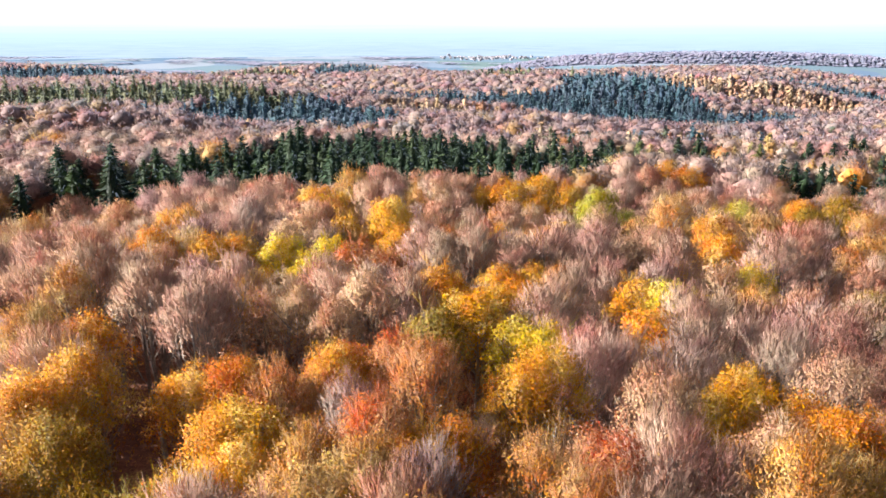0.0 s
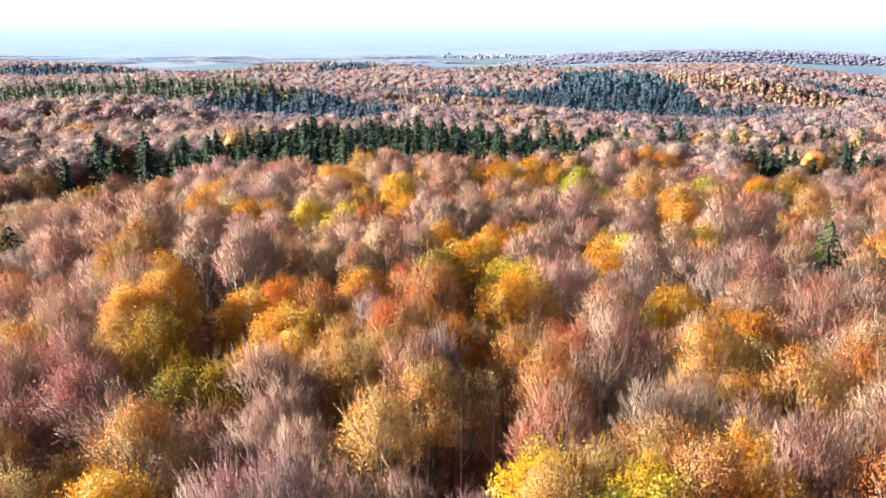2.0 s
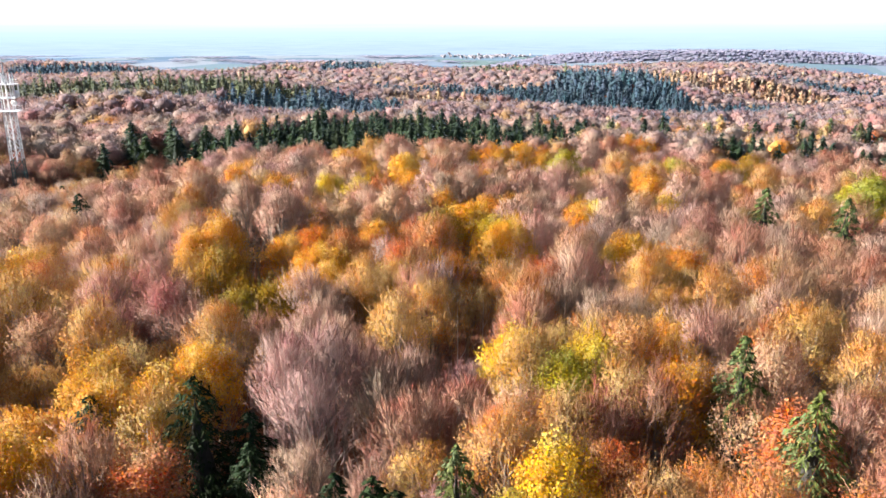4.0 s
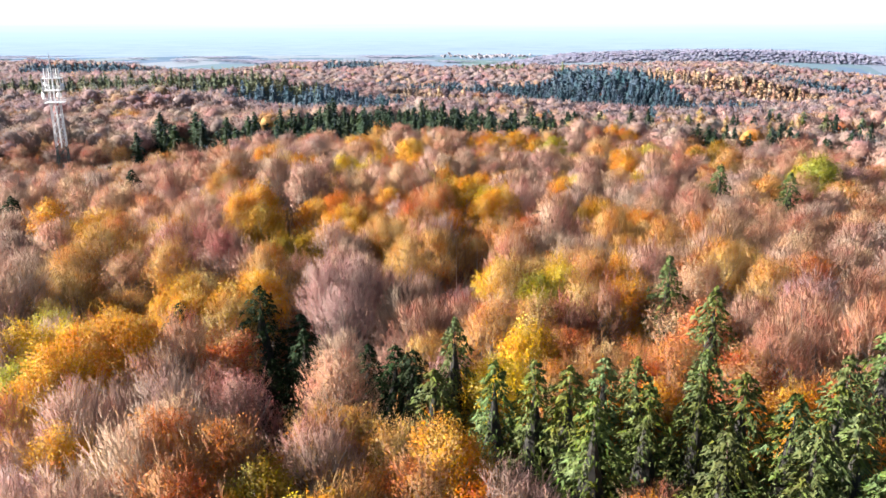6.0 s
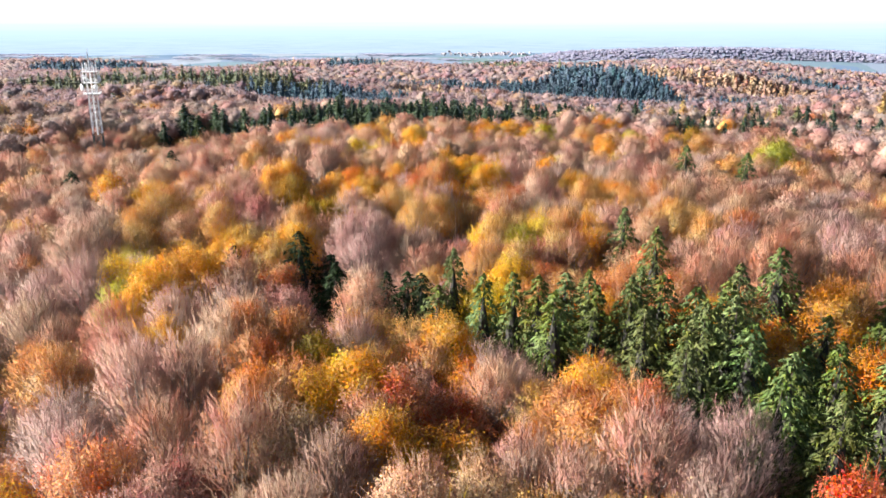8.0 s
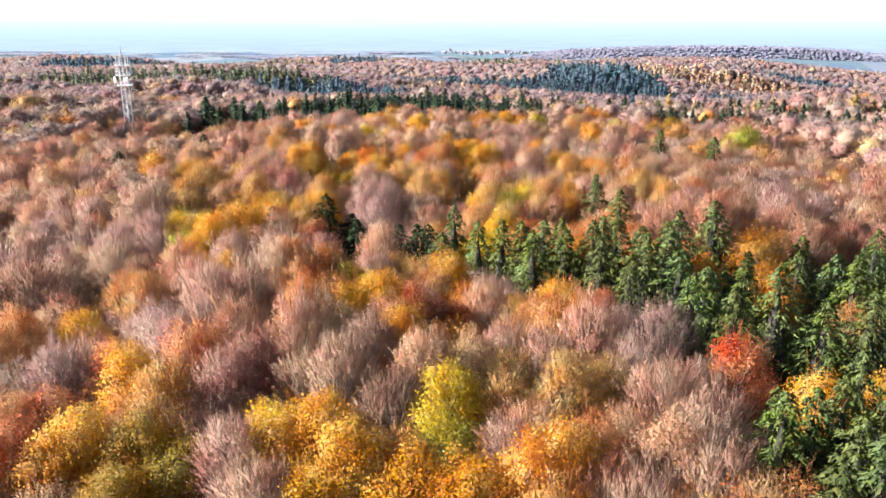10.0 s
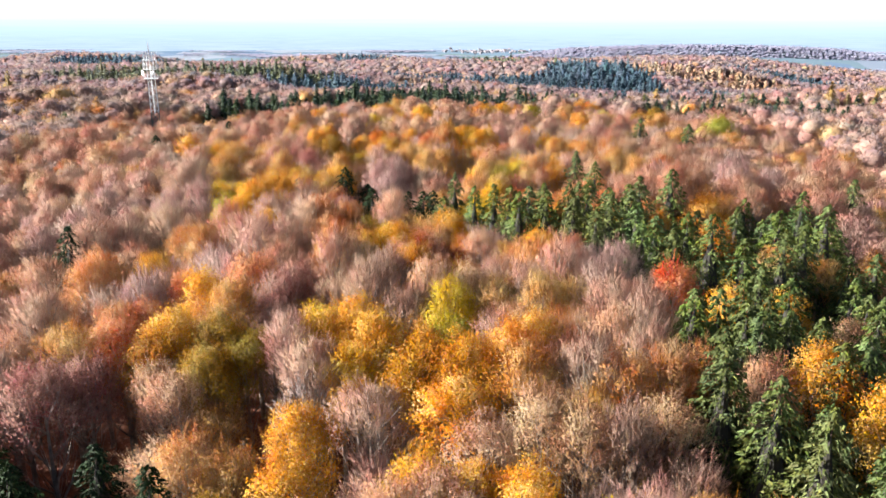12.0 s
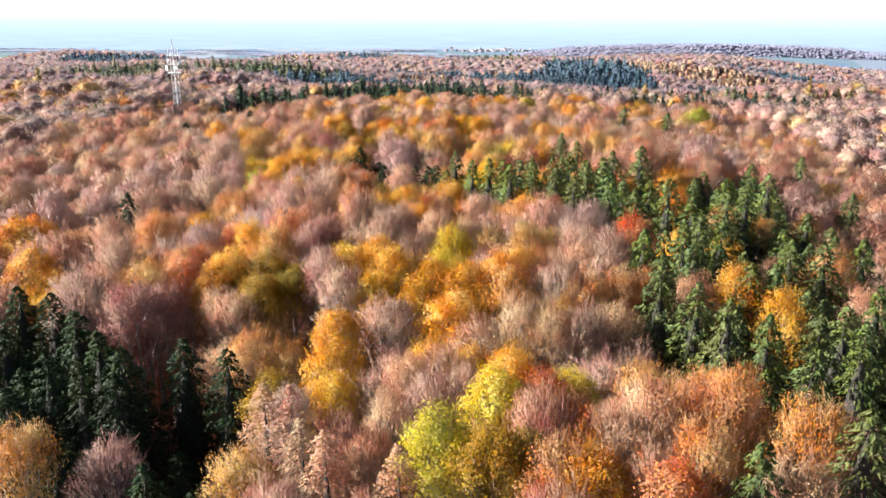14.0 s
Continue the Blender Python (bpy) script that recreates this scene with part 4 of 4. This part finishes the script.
for tries in range(2600):
    x, y = pick.uniform(-95, 66), pick.uniform(-120, -5)
    if (west_stand(x, y) or (east_stand(x, y) and noise.noise((x * 0.06, y * 0.06, 8.1)) > -0.16)) and in_view(x, y, 6 if x > 0 else 28) and free(x, y, 2.6, 0.8):
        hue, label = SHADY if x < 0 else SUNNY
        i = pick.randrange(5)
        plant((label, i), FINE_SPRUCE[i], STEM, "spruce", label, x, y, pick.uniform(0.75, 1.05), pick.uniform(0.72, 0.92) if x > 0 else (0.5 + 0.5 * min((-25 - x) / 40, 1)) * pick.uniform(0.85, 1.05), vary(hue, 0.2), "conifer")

STANDS = [  # kind, x, y, half width, half depth, turn in degrees
    ("spruce", -6, 206, 58, 44, 0), ("spruce", -60, 189, 44, 20, 12), ("spruce", -86, 162, 40, 17, 52), ("spruce", -85, 430, 60, 62, 0), ("spruce", -45, 400, 30, 40, 0),
    ("spruce", -122, 338, 24, 16, 0), ("pine", -205, 472, 112, 34, 0), ("spruce", 0, 590, 64, 34, 0), ("larch", -2, 525, 46, 16, 0), ("pine", 45, 285, 22, 16, 0),
    ("larchmix", 120, 228, 78, 30, -8), ("larchmix", 95, 305, 55, 28, 0), ("spruce", 128, 165, 46, 13, -20), ("spruce", 120, 592, 112, 64, 0), ("spruce", 165, 685, 66, 66, 0), ("spruce", 235, 545, 78, 44, 0),
    ("larch", 295, 698, 88, 50, -16), ("spruce", 430, 825, 78, 30, -5),
]
HIGH_STANDS = [
    ("spruce", -130, 1020, 50, 60, 0), ("spruce", -400, 870, 120, 60, 0), ("pine", -250, 1010, 60, 40, 0), ("pine", 60, 775, 40, 26, 0),
]


def stand_at(x, y):
    kind = np.full(x.shape, "beech", dtype=object)
    wobble = np.array([noise.noise((a * 0.02, b * 0.02, 1.7)) for a, b in zip(x, y)])
    for k, cx, cy, a, b, turn in STANDS + HIGH_STANDS:
        c, s = math.cos(radians(turn)), math.sin(radians(turn))
        u, v = (c * (x - cx) + s * (y - cy)) / a, (-s * (x - cx) + c * (y - cy)) / b
        kind[u * u + v * v < 1 + 0.45 * wobble] = k
    return kind, wobble


# infill of mostly bare beech between the coloured trees
for tries in range(34000):
    y = pick.uniform(-118, 168)
    edge = 0.63 * (y + 166)
    # wider on the west: unseen trees added there to shade the left edge
    x = pick.uniform(-edge - 40, edge + 14)
    r = pick.uniform(3.3, 4.9)
    shaded = east_stand(x, y)
    if -125 < x < 112 and not west_stand(x, y) and not (shaded and pick.random() < 0.6) and not (y > 140 and stand_at(np.array([x]), np.array([y]))[0][0] != "beech") and free(x, y, r, 0.75 if shaded else 0.56):
        beside = min(listed, key=lambda q: (q[0] - x) ** 2 + (q[1] - y) ** 2)
        close = (beside[0] - x) ** 2 + (beside[1] - y) ** 2 < 81
        vivid = beside[2] in ("golden", "orange", "lemon", "lime", "russet")
        if close and pick.random() < (0.36 if vivid else 0.5):
            hues = (beside[2],)
        elif pick.random() < 0.88:
            hues = ("bare", "rosy", "sandy", "bare", "mauve", "rosy")
        else:
            hues = ("ochre", "copper", "sandy", "ochre")
        broadleaf(pick.choice(hues), x, y, r, 1.15, pick.uniform(1.0, 4.5) + 2.5 * shaded + 1.5 * (close and vivid))

# ---- woods further off ----
FAR_HUES = {
    "spruce": ((0.025, 0.045, 0.018), (0.045, 0.07, 0.022)), "pine": ((0.12, 0.15, 0.04), (0.18, 0.16, 0.045)), "larch": ((0.42, 0.27, 0.09), (0.50, 0.33, 0.13)),
    "beech": ((0.36, 0.226, 0.172), (0.47, 0.29, 0.205)), "warm": ((0.50, 0.23, 0.07), (0.54, 0.31, 0.08)),
}
# distance haze mixed into the base colours: first bluer, then paler
HAZE_BLUE_HUES = {
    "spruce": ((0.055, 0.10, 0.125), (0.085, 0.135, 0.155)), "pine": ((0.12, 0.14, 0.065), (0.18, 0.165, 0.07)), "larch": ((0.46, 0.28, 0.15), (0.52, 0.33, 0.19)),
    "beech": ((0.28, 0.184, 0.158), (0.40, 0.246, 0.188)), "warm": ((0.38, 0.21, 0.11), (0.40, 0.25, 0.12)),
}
HAZE_PALE_HUES = {
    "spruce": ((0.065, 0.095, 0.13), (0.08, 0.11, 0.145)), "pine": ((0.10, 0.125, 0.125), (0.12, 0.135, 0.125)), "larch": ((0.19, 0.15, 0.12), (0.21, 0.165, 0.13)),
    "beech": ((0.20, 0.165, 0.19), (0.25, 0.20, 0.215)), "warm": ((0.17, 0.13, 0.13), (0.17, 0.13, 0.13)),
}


def joined(name, verts, faces, normals, tint, mat):
    """One mesh from shared vertices, with a shading direction and a colour for each."""
    me = bpy.data.meshes.new(name)
    me.vertices.add(len(verts))
    me.vertices.foreach_set("co", verts.astype(np.float32).ravel())
    me.loops.add(faces.size)
    me.loops.foreach_set("vertex_index", faces.astype(np.int32).ravel())
    me.polygons.add(len(faces))
    me.polygons.foreach_set("loop_start", np.arange(0, faces.size, 3, dtype=np.int32))
    me.materials.append(mat)
    rgba = np.ones((len(verts), 4), dtype=np.float32)
    rgba[:, :3] = tint
    me.color_attributes.new("tint", "FLOAT_COLOR", "POINT").data.foreach_set("color", rgba.ravel())
    me.attributes.new("custom_normal", "FLOAT_VECTOR", "POINT").data.foreach_set("vector", unit(normals).astype(np.float32).ravel())
    me.update()
    return me


def crown_form(seed, cone, around, levels, furs, length, width):
    """A far crown of radius and half-height 1: a body, and twigs (or hanging sprays) all over it. Vertices, triangles, normals, shade of each."""
    rng = np.random.default_rng(seed)
    bulge = rng.uniform(0.84, 1.1, (levels + 1, around))
    v, n = [], []
    for i in range(levels):
        for k in range(around):
            a = 6.2832 * (k + 0.5 * (i % 2)) / around
            if cone:
                q = i / levels
                r, z = (1 - q) ** 0.85 * bulge[i, k] * 0.5, 1.85 * q - 1
                n.append((math.cos(a), math.sin(a), 0.5))
            else:
                t = -0.75 + 2.2 * i / levels
                r, z = math.cos(t) * bulge[i, k] * 0.68, math.sin(t) * 0.68 * bulge[i, k]
                n.append((math.cos(a) * math.cos(t), math.sin(a) * math.cos(t), math.sin(t) + 0.1))
            v.append((r * math.cos(a), r * math.sin(a), z))
    v.append((0, 0, 0.9 if cone else 0.68))
    n.append((0, 0, 1))
    f = []
    for i in range(levels):
        for k in range(around):
            a, b = i * around + k, i * around + (k + 1) % around
            if i == levels - 1:
                f.append((a, b, levels * around))
            else:
                c, d = a + around, b + around
                f += [(a, b, d), (a, d, c)]
    v, n, f = np.array(v, float), np.array(n, float), np.array(f)
    shade = np.full(len(v), 0.95)
    if furs:
        a = rng.uniform(0, 6.2832, furs)
        if cone:
            q = rng.uniform(0, 1, furs) ** 1.35
            r = (1 - q) ** 0.8 * (0.8 + 0.25 * np.sin(q * 26 + a)) + 0.04
            p = np.stack([r * np.cos(a) * 0.9, r * np.sin(a) * 0.9, 2.0 * q - 1], 1)
            m = np.stack([np.cos(a), np.sin(a), np.full(furs, 0.5)], 1)
            way = unit(m * [1, 1, 0] + [0, 0, -0.12] + rng.normal(size=p.shape) * 0.28)
        else:
            z = rng.uniform(-0.45, 1.0, furs)
            c = np.sqrt(np.maximum(1 - z * z, 0.0))
            m = np.stack([c * np.cos(a), c * np.sin(a), z], 1)
            p = m * (rng.uniform(0.68, 1.04, furs) * (0.94 + 0.1 * np.sin(3 * a + seed) * np.sin(6 * z + 2 * seed)))[:, None]
            way = unit(m * 0.6 + [0, 0, 0.5] + rng.normal(size=p.shape) * 0.45)
        w = blades(rng, p, way, rng.uniform(0.6, 1.4, furs) * length, rng.uniform(0.6, 1.4, furs) * width)
        f = np.concatenate([f, len(v) + np.arange(3 * furs).reshape(-1, 3)])
        v = np.concatenate([v, w.reshape(-1, 3)])
        n = np.concatenate([n, np.repeat(unit(m + [0, 0, 0.1] + rng.normal(size=m.shape) * 0.2), 3, axis=0)])
        shade = np.concatenate([shade, np.repeat(rng.uniform(0.95, 1.06, furs), 3)])
    return v, f, unit(n), shade


def wood(name, y0, y1, pitch, detail, label, hues, mat, keep=None, stature=1.0, edge=None, lone_share=0.07, calm=0.0):
    """A stretch of forest, tree by tree, joined into one mesh. detail: sides, levels, twigs of a dome, sprays of a spire, their length and width."""
    rng = np.random.default_rng(int(y0) + 700)
    reach = 0.63 * (y1 + 166) + 24
    ni, nj = int(2 * reach / pitch), int((y1 - y0) / pitch)
    I, J = np.meshgrid(np.arange(ni), np.arange(nj))
    x = (-reach + (I + 0.5 * (J % 2) + 0.25 + rng.uniform(-0.34, 0.34, I.shape)) * pitch).ravel()
    y = (y0 + (J + 0.5 + rng.uniform(-0.34, 0.34, I.shape)) * pitch).ravel()
    live = ((~farmed(x, y)) if keep is None else keep(x, y)) & (np.abs(x) < 0.63 * (y + 166) + 22)
    if edge is not None:
        live = live & (edge(x, y) > 0.2)
    x, y = x[live], y[live]
    n = len(x)
    kind, wobble = stand_at(x, y)
    mixed = kind == "larchmix"
    kind[mixed] = rng.choice(["larch", "larch", "pine", "spruce", "spruce", "beech", "beech"], mixed.sum())
    lone = (kind == "beech") & (rng.uniform(size=n) < lone_share + 0.16 * (wobble > 0.2))
    kind[lone] = rng.choice(["warm", "warm", "larch", "pine"], lone.sum(), p=[0.5, 0.36, 0.07, 0.07])
    cone = np.isin(kind, ["spruce", "larch", "pine"])
    r = pitch * np.where(cone, rng.uniform(0.6, 0.85, n), rng.uniform(0.7, 1.0, n))
    half = np.where(cone, rng.uniform(5.5, 8.0, n), np.minimum(r * rng.uniform(0.75, 0.95, n), 6.5)) * stature
    tall = np.where(cone, 24.0 + rng.normal(size=n) * 2.2, 25.0 + rng.normal(size=n) * 1.1) * stature
    if edge is not None:
        tall = tall * edge(x, y)
    lo = np.array([hues[k][0] for k in kind]).reshape(-1, 3)
    tint = (lo + (np.array([hues[k][1] for k in kind]).reshape(-1, 3) - lo) * rng.uniform(size=(n, 1))) * rng.uniform(0.8, 1.14, (n, 1)) * rng.uniform(0.93, 1.07, (n, 3))
    base = ground_at(x, y) + tall - half
    around, levels, tufts, sprays, long, thick = detail
    vs, fs, ns, ts, count = [], [], [], [], 0
    for pointed in (False, True):
        for shape in range(5):
            mine = np.flatnonzero((cone == pointed) & (np.arange(n) % 5 == shape))
            if not len(mine):
                continue
            v, f, nm, sh = crown_form(10 * shape + pointed, pointed, around, levels, sprays if pointed else tufts, long * (1.3 if pointed else 1), thick * (1.7 if pointed else 1))
            a = rng.uniform(0, 6.2832, len(mine))
            c, s_ = np.cos(a)[:, None], np.sin(a)[:, None]
            vx, vy = v[None, :, 0] * c - v[None, :, 1] * s_, v[None, :, 0] * s_ + v[None, :, 1] * c
            nx, ny = nm[None, :, 0] * c - nm[None, :, 1] * s_, nm[None, :, 0] * s_ + nm[None, :, 1] * c
            vs.append(np.stack([x[mine][:, None] + vx * r[mine][:, None], y[mine][:, None] + vy * r[mine][:, None], base[mine][:, None] + v[None, :, 2] * half[mine][:, None]], -1).reshape(-1, 3))
            ns.append(np.stack([nx, ny, np.broadcast_to(nm[None, :, 2], nx.shape)], -1).reshape(-1, 3))
            ts.append((tint[mine][:, None, :] * sh[None, :, None]).reshape(-1, 3))
            fs.append((f[None] + count + (np.arange(len(mine)) * len(v))[:, None, None]).reshape(-1, 3))
            count += len(mine) * len(v)
    # calm turns shading towards one direction, flattening contrast as haze would
    towards = unit(np.concatenate(ns)) * (1 - calm) + np.array([-0.3, 0.2, 0.9]) * calm
    me = joined(name, np.concatenate(vs), np.concatenate(fs), towards, np.concatenate(ts), mat)
    return tagged(new(name, me), label, "forest", kind="stuff")


def middle_keep(x, y):
    px = np.array([q[0] for q in placed])
    py = np.array([q[1] for q in placed])
    pr = np.array([q[2] for q in placed])
    ok = np.ones(len(x), bool)
    for i in range(len(x)):
        ok[i] = not (-125 < x[i] < 112 and y[i] < 166) and ((px - x[i]) ** 2 + (py - y[i]) ** 2 > (0.75 * pr + 2.2) ** 2).all()
    return ok


wood("middle_wood", -75, 275, 6.6, (7, 4, 560, 480, 0.22, 0.036), "mixed autumn canopy of bare beech and dark spruce", FAR_HUES, FAR_LEAF, middle_keep)
wood("valley_wood", 275, 640, 7.2, (6, 3, 116, 100, 0.3, 0.085), "autumn wood of beech, larch and spruce stands in a valley", HAZE_BLUE_HUES, HAZE_BLUE_LEAF, calm=0.2)
wood("hillside_wood", 640, 1120, 8.6, (5, 3, 36, 34, 0.36, 0.16), "conifers and tan larch on hillsides, tinted blue with haze", HAZE_BLUE_HUES, HAZE_BLUE_LEAF, calm=0.35)


def wood_edge(x, y):
    return np.where(x > -60, np.clip((1432 - y) / 90, 0.08, 1), 1.0)


wood("distant_wood", 1120, 1700, 11.0, (5, 2, 14, 10, 0.45, 0.26), "far forested hills of brown beech", HAZE_PALE_HUES, HAZE_PALE_LEAF, None, 1.0, wood_edge, calm=0.45)


def ridge_edge(x, y):
    e = np.minimum(((x - 700) / 640) ** 2 + ((y - 1960) / 130) ** 2, ((x + 120) / 90) ** 2 + ((y - 2050) / 60) ** 2)
    return np.clip((1 - e) * 1.6, 0.05, 1)


def ridge_keep(x, y):
    return (((x - 700) / 640) ** 2 + ((y - 1960) / 130) ** 2 < 1) | (((x + 120) / 90) ** 2 + ((y - 2050) / 60) ** 2 < 1)


wood("ridge_wood", 1800, 2120, 10.0, (5, 2, 8, 6, 0.5, 0.3), "far wooded ridge in brown beech", HAZE_PALE_HUES, HAZE_PALE_LEAF, ridge_keep, 1.0, ridge_edge, calm=0.92)


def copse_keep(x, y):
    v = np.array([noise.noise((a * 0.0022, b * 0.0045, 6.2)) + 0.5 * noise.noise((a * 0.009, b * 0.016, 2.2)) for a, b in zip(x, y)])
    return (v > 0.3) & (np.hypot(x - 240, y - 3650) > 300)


wood("plain_copse", 2200, 3700, 26.0, (6, 2, 0, 0, 0.4, 0.2), "hazy copses and hedgerows on the plain", HAZE_PALE_HUES, HAZE_PALE_LEAF, copse_keep, 0.3, calm=0.9)


def house(seed):
    rng = random.Random(seed)
    root = tagged(new("village_house"), "small pale village house with a pitched roof", "house", "village on the plain")
    w, d, h, top = rng.uniform(5, 8), rng.uniform(4, 6), rng.uniform(5, 7), rng.uniform(3, 4.5)
    bm = bmesh.new()
    block(bm, (-w, -d, -1), (w, d, h))
    part("wall", bm, PLASTER, root)
    bm = bmesh.new()
    a = [bm.verts.new(v) for v in ((-w - 0.5, -d - 0.5, h), (w + 0.5, -d - 0.5, h), (w + 0.5, d + 0.5, h), (-w - 0.5, d + 0.5, h), (-w - 0.5, 0, h + top), (w + 0.5, 0, h + top))]
    for f in ((0, 1, 5, 4), (2, 3, 4, 5), (1, 2, 5), (3, 0, 4), (3, 2, 1, 0)):
        bm.faces.new([a[i] for i in f])
    part("roof", bm, ROOF_TILE, root)
    return root


lots = random.Random(11)
homes = [house(200 + i) for i in range(4)]
for i in range(90):
    x, y = lots.gauss(240, 130), lots.gauss(3650, 130)
    m = pose(x, y, float(ground_at(x, y)), 0, 0, lots.uniform(0, 180))
    if i < 4:
        homes[i].matrix_basis = m
    else:
        copy_thing(homes[i % 4], m)


# ---- lattice mast ----
def mast():
    root = tagged(new("lattice_mast"), "white lattice radio mast with dishes standing in the forest", "mast")
    zs = [0.0, 4, 8, 12, 16, 20, 23.5, 26.5, 29.5, 32.5, 36.0]

    def half(z):
        return 1.75 - 0.55 * z / 36

    for sx, sy in ((-1, -1), (1, -1), (1, 1), (-1, 1)):
        for mat, (z0, z1) in ((GREEN_STEEL, (-0.5, 23.5)), (WHITE_STEEL, (23.5, 43.0))):
            bm = bmesh.new()
            bar(bm, (sx * half(z0), sy * half(z0), z0), (sx * half(min(z1, 36)), sy * half(min(z1, 36)), z1), 0.2)
            part("leg", bm, mat, root)
    for za, zb in zip(zs, zs[1:]):
        mat = GREEN_STEEL if zb <= 23.5 else WHITE_STEEL
        for k, (c0, c1) in enumerate((((-1, -1), (1, -1)), ((1, -1), (1, 1)), ((1, 1), (-1, 1)), ((-1, 1), (-1, -1)))):
            bm = bmesh.new()
            a, b = half(za), half(zb)
            bar(bm, (c0[0] * a, c0[1] * a, za), (c1[0] * b, c1[1] * b, zb), 0.11)
            bar(bm, (c1[0] * a, c1[1] * a, za), (c0[0] * b, c0[1] * b, zb), 0.11)
            bar(bm, (c0[0] * b, c0[1] * b, zb), (c1[0] * b, c1[1] * b, zb), 0.1)
            part("bracing", bm, mat, root)
    for z, w in ((36.2, 2.5), (39.6, 2.3), (43.0, 2.5)):
        bm = bmesh.new()
        block(bm, (-w, -w, z - 0.08), (w, w, z + 0.08))
        deck = part("platform", bm, WHITE_STEEL, root)
        for h in (0.55, 1.1):
            bm = bmesh.new()
            for c0, c1 in (((-w, -w), (w, -w)), ((w, -w), (w, w)), ((w, w), (-w, w)), ((-w, w), (-w, -w))):
                bar(bm, (*c0, z + h), (*c1, z + h), 0.07)
            part("guard_rail", bm, WHITE_STEEL, deck)
    for sx, sy in ((-1, -1), (1, -1), (1, 1), (-1, 1)):
        bm = bmesh.new()
        bar(bm, (sx * 2.35, sy * 2.35, 39.6), (sx * 2.35, sy * 2.35, 43.0), 0.26)
        part("cage_post", bm, WHITE_STEEL, root)
    for a, z, r in ((200, 38.2, 1.15), (330, 40.7, 0.9), (75, 38.0, 0.8), (140, 41.2, 0.7)):
        d = Vector((math.cos(radians(a)), math.sin(radians(a)), 0))
        bm = bmesh.new()
        tube(bm, [d * 2.4 + Vector((0, 0, z)), d * 2.6 + Vector((0, 0, z)), d * 2.95 + Vector((0, 0, z)), d * 3.1 + Vector((0, 0, z))], (0.15, r * 0.6, r, r * 0.95), 16)
        part("dish", bm, WHITE_STEEL, root, "round white microwave dish", True)
    for k in range(6):
        a = k * math.pi / 3
        bm = bmesh.new()
        x, y = 1.9 * math.cos(a), 1.9 * math.sin(a)
        block(bm, (x - 0.15, y - 0.12, 43.2), (x + 0.15, y + 0.12, 45.8))
        part("panel_antenna", bm, WHITE_STEEL, root)
    bm = bmesh.new()
    tube(bm, [(0, 0, 43), (0, 0, 46.5), (0, 0, 50)], (0.32, 0.22, 0.05), 8)
    part("top_pole", bm, GREY_STEEL, root)
    bm = bmesh.new()
    tube(bm, [(0, 0, 23), (0, 0, 43)], (0.22, 0.22), 8)
    part("cable_duct", bm, WHITE_STEEL, root)
    root.matrix_basis = pose(-112.8, 149.5, float(ground_at(-112.8, 149.5)), 0, 0, 18)


mast()
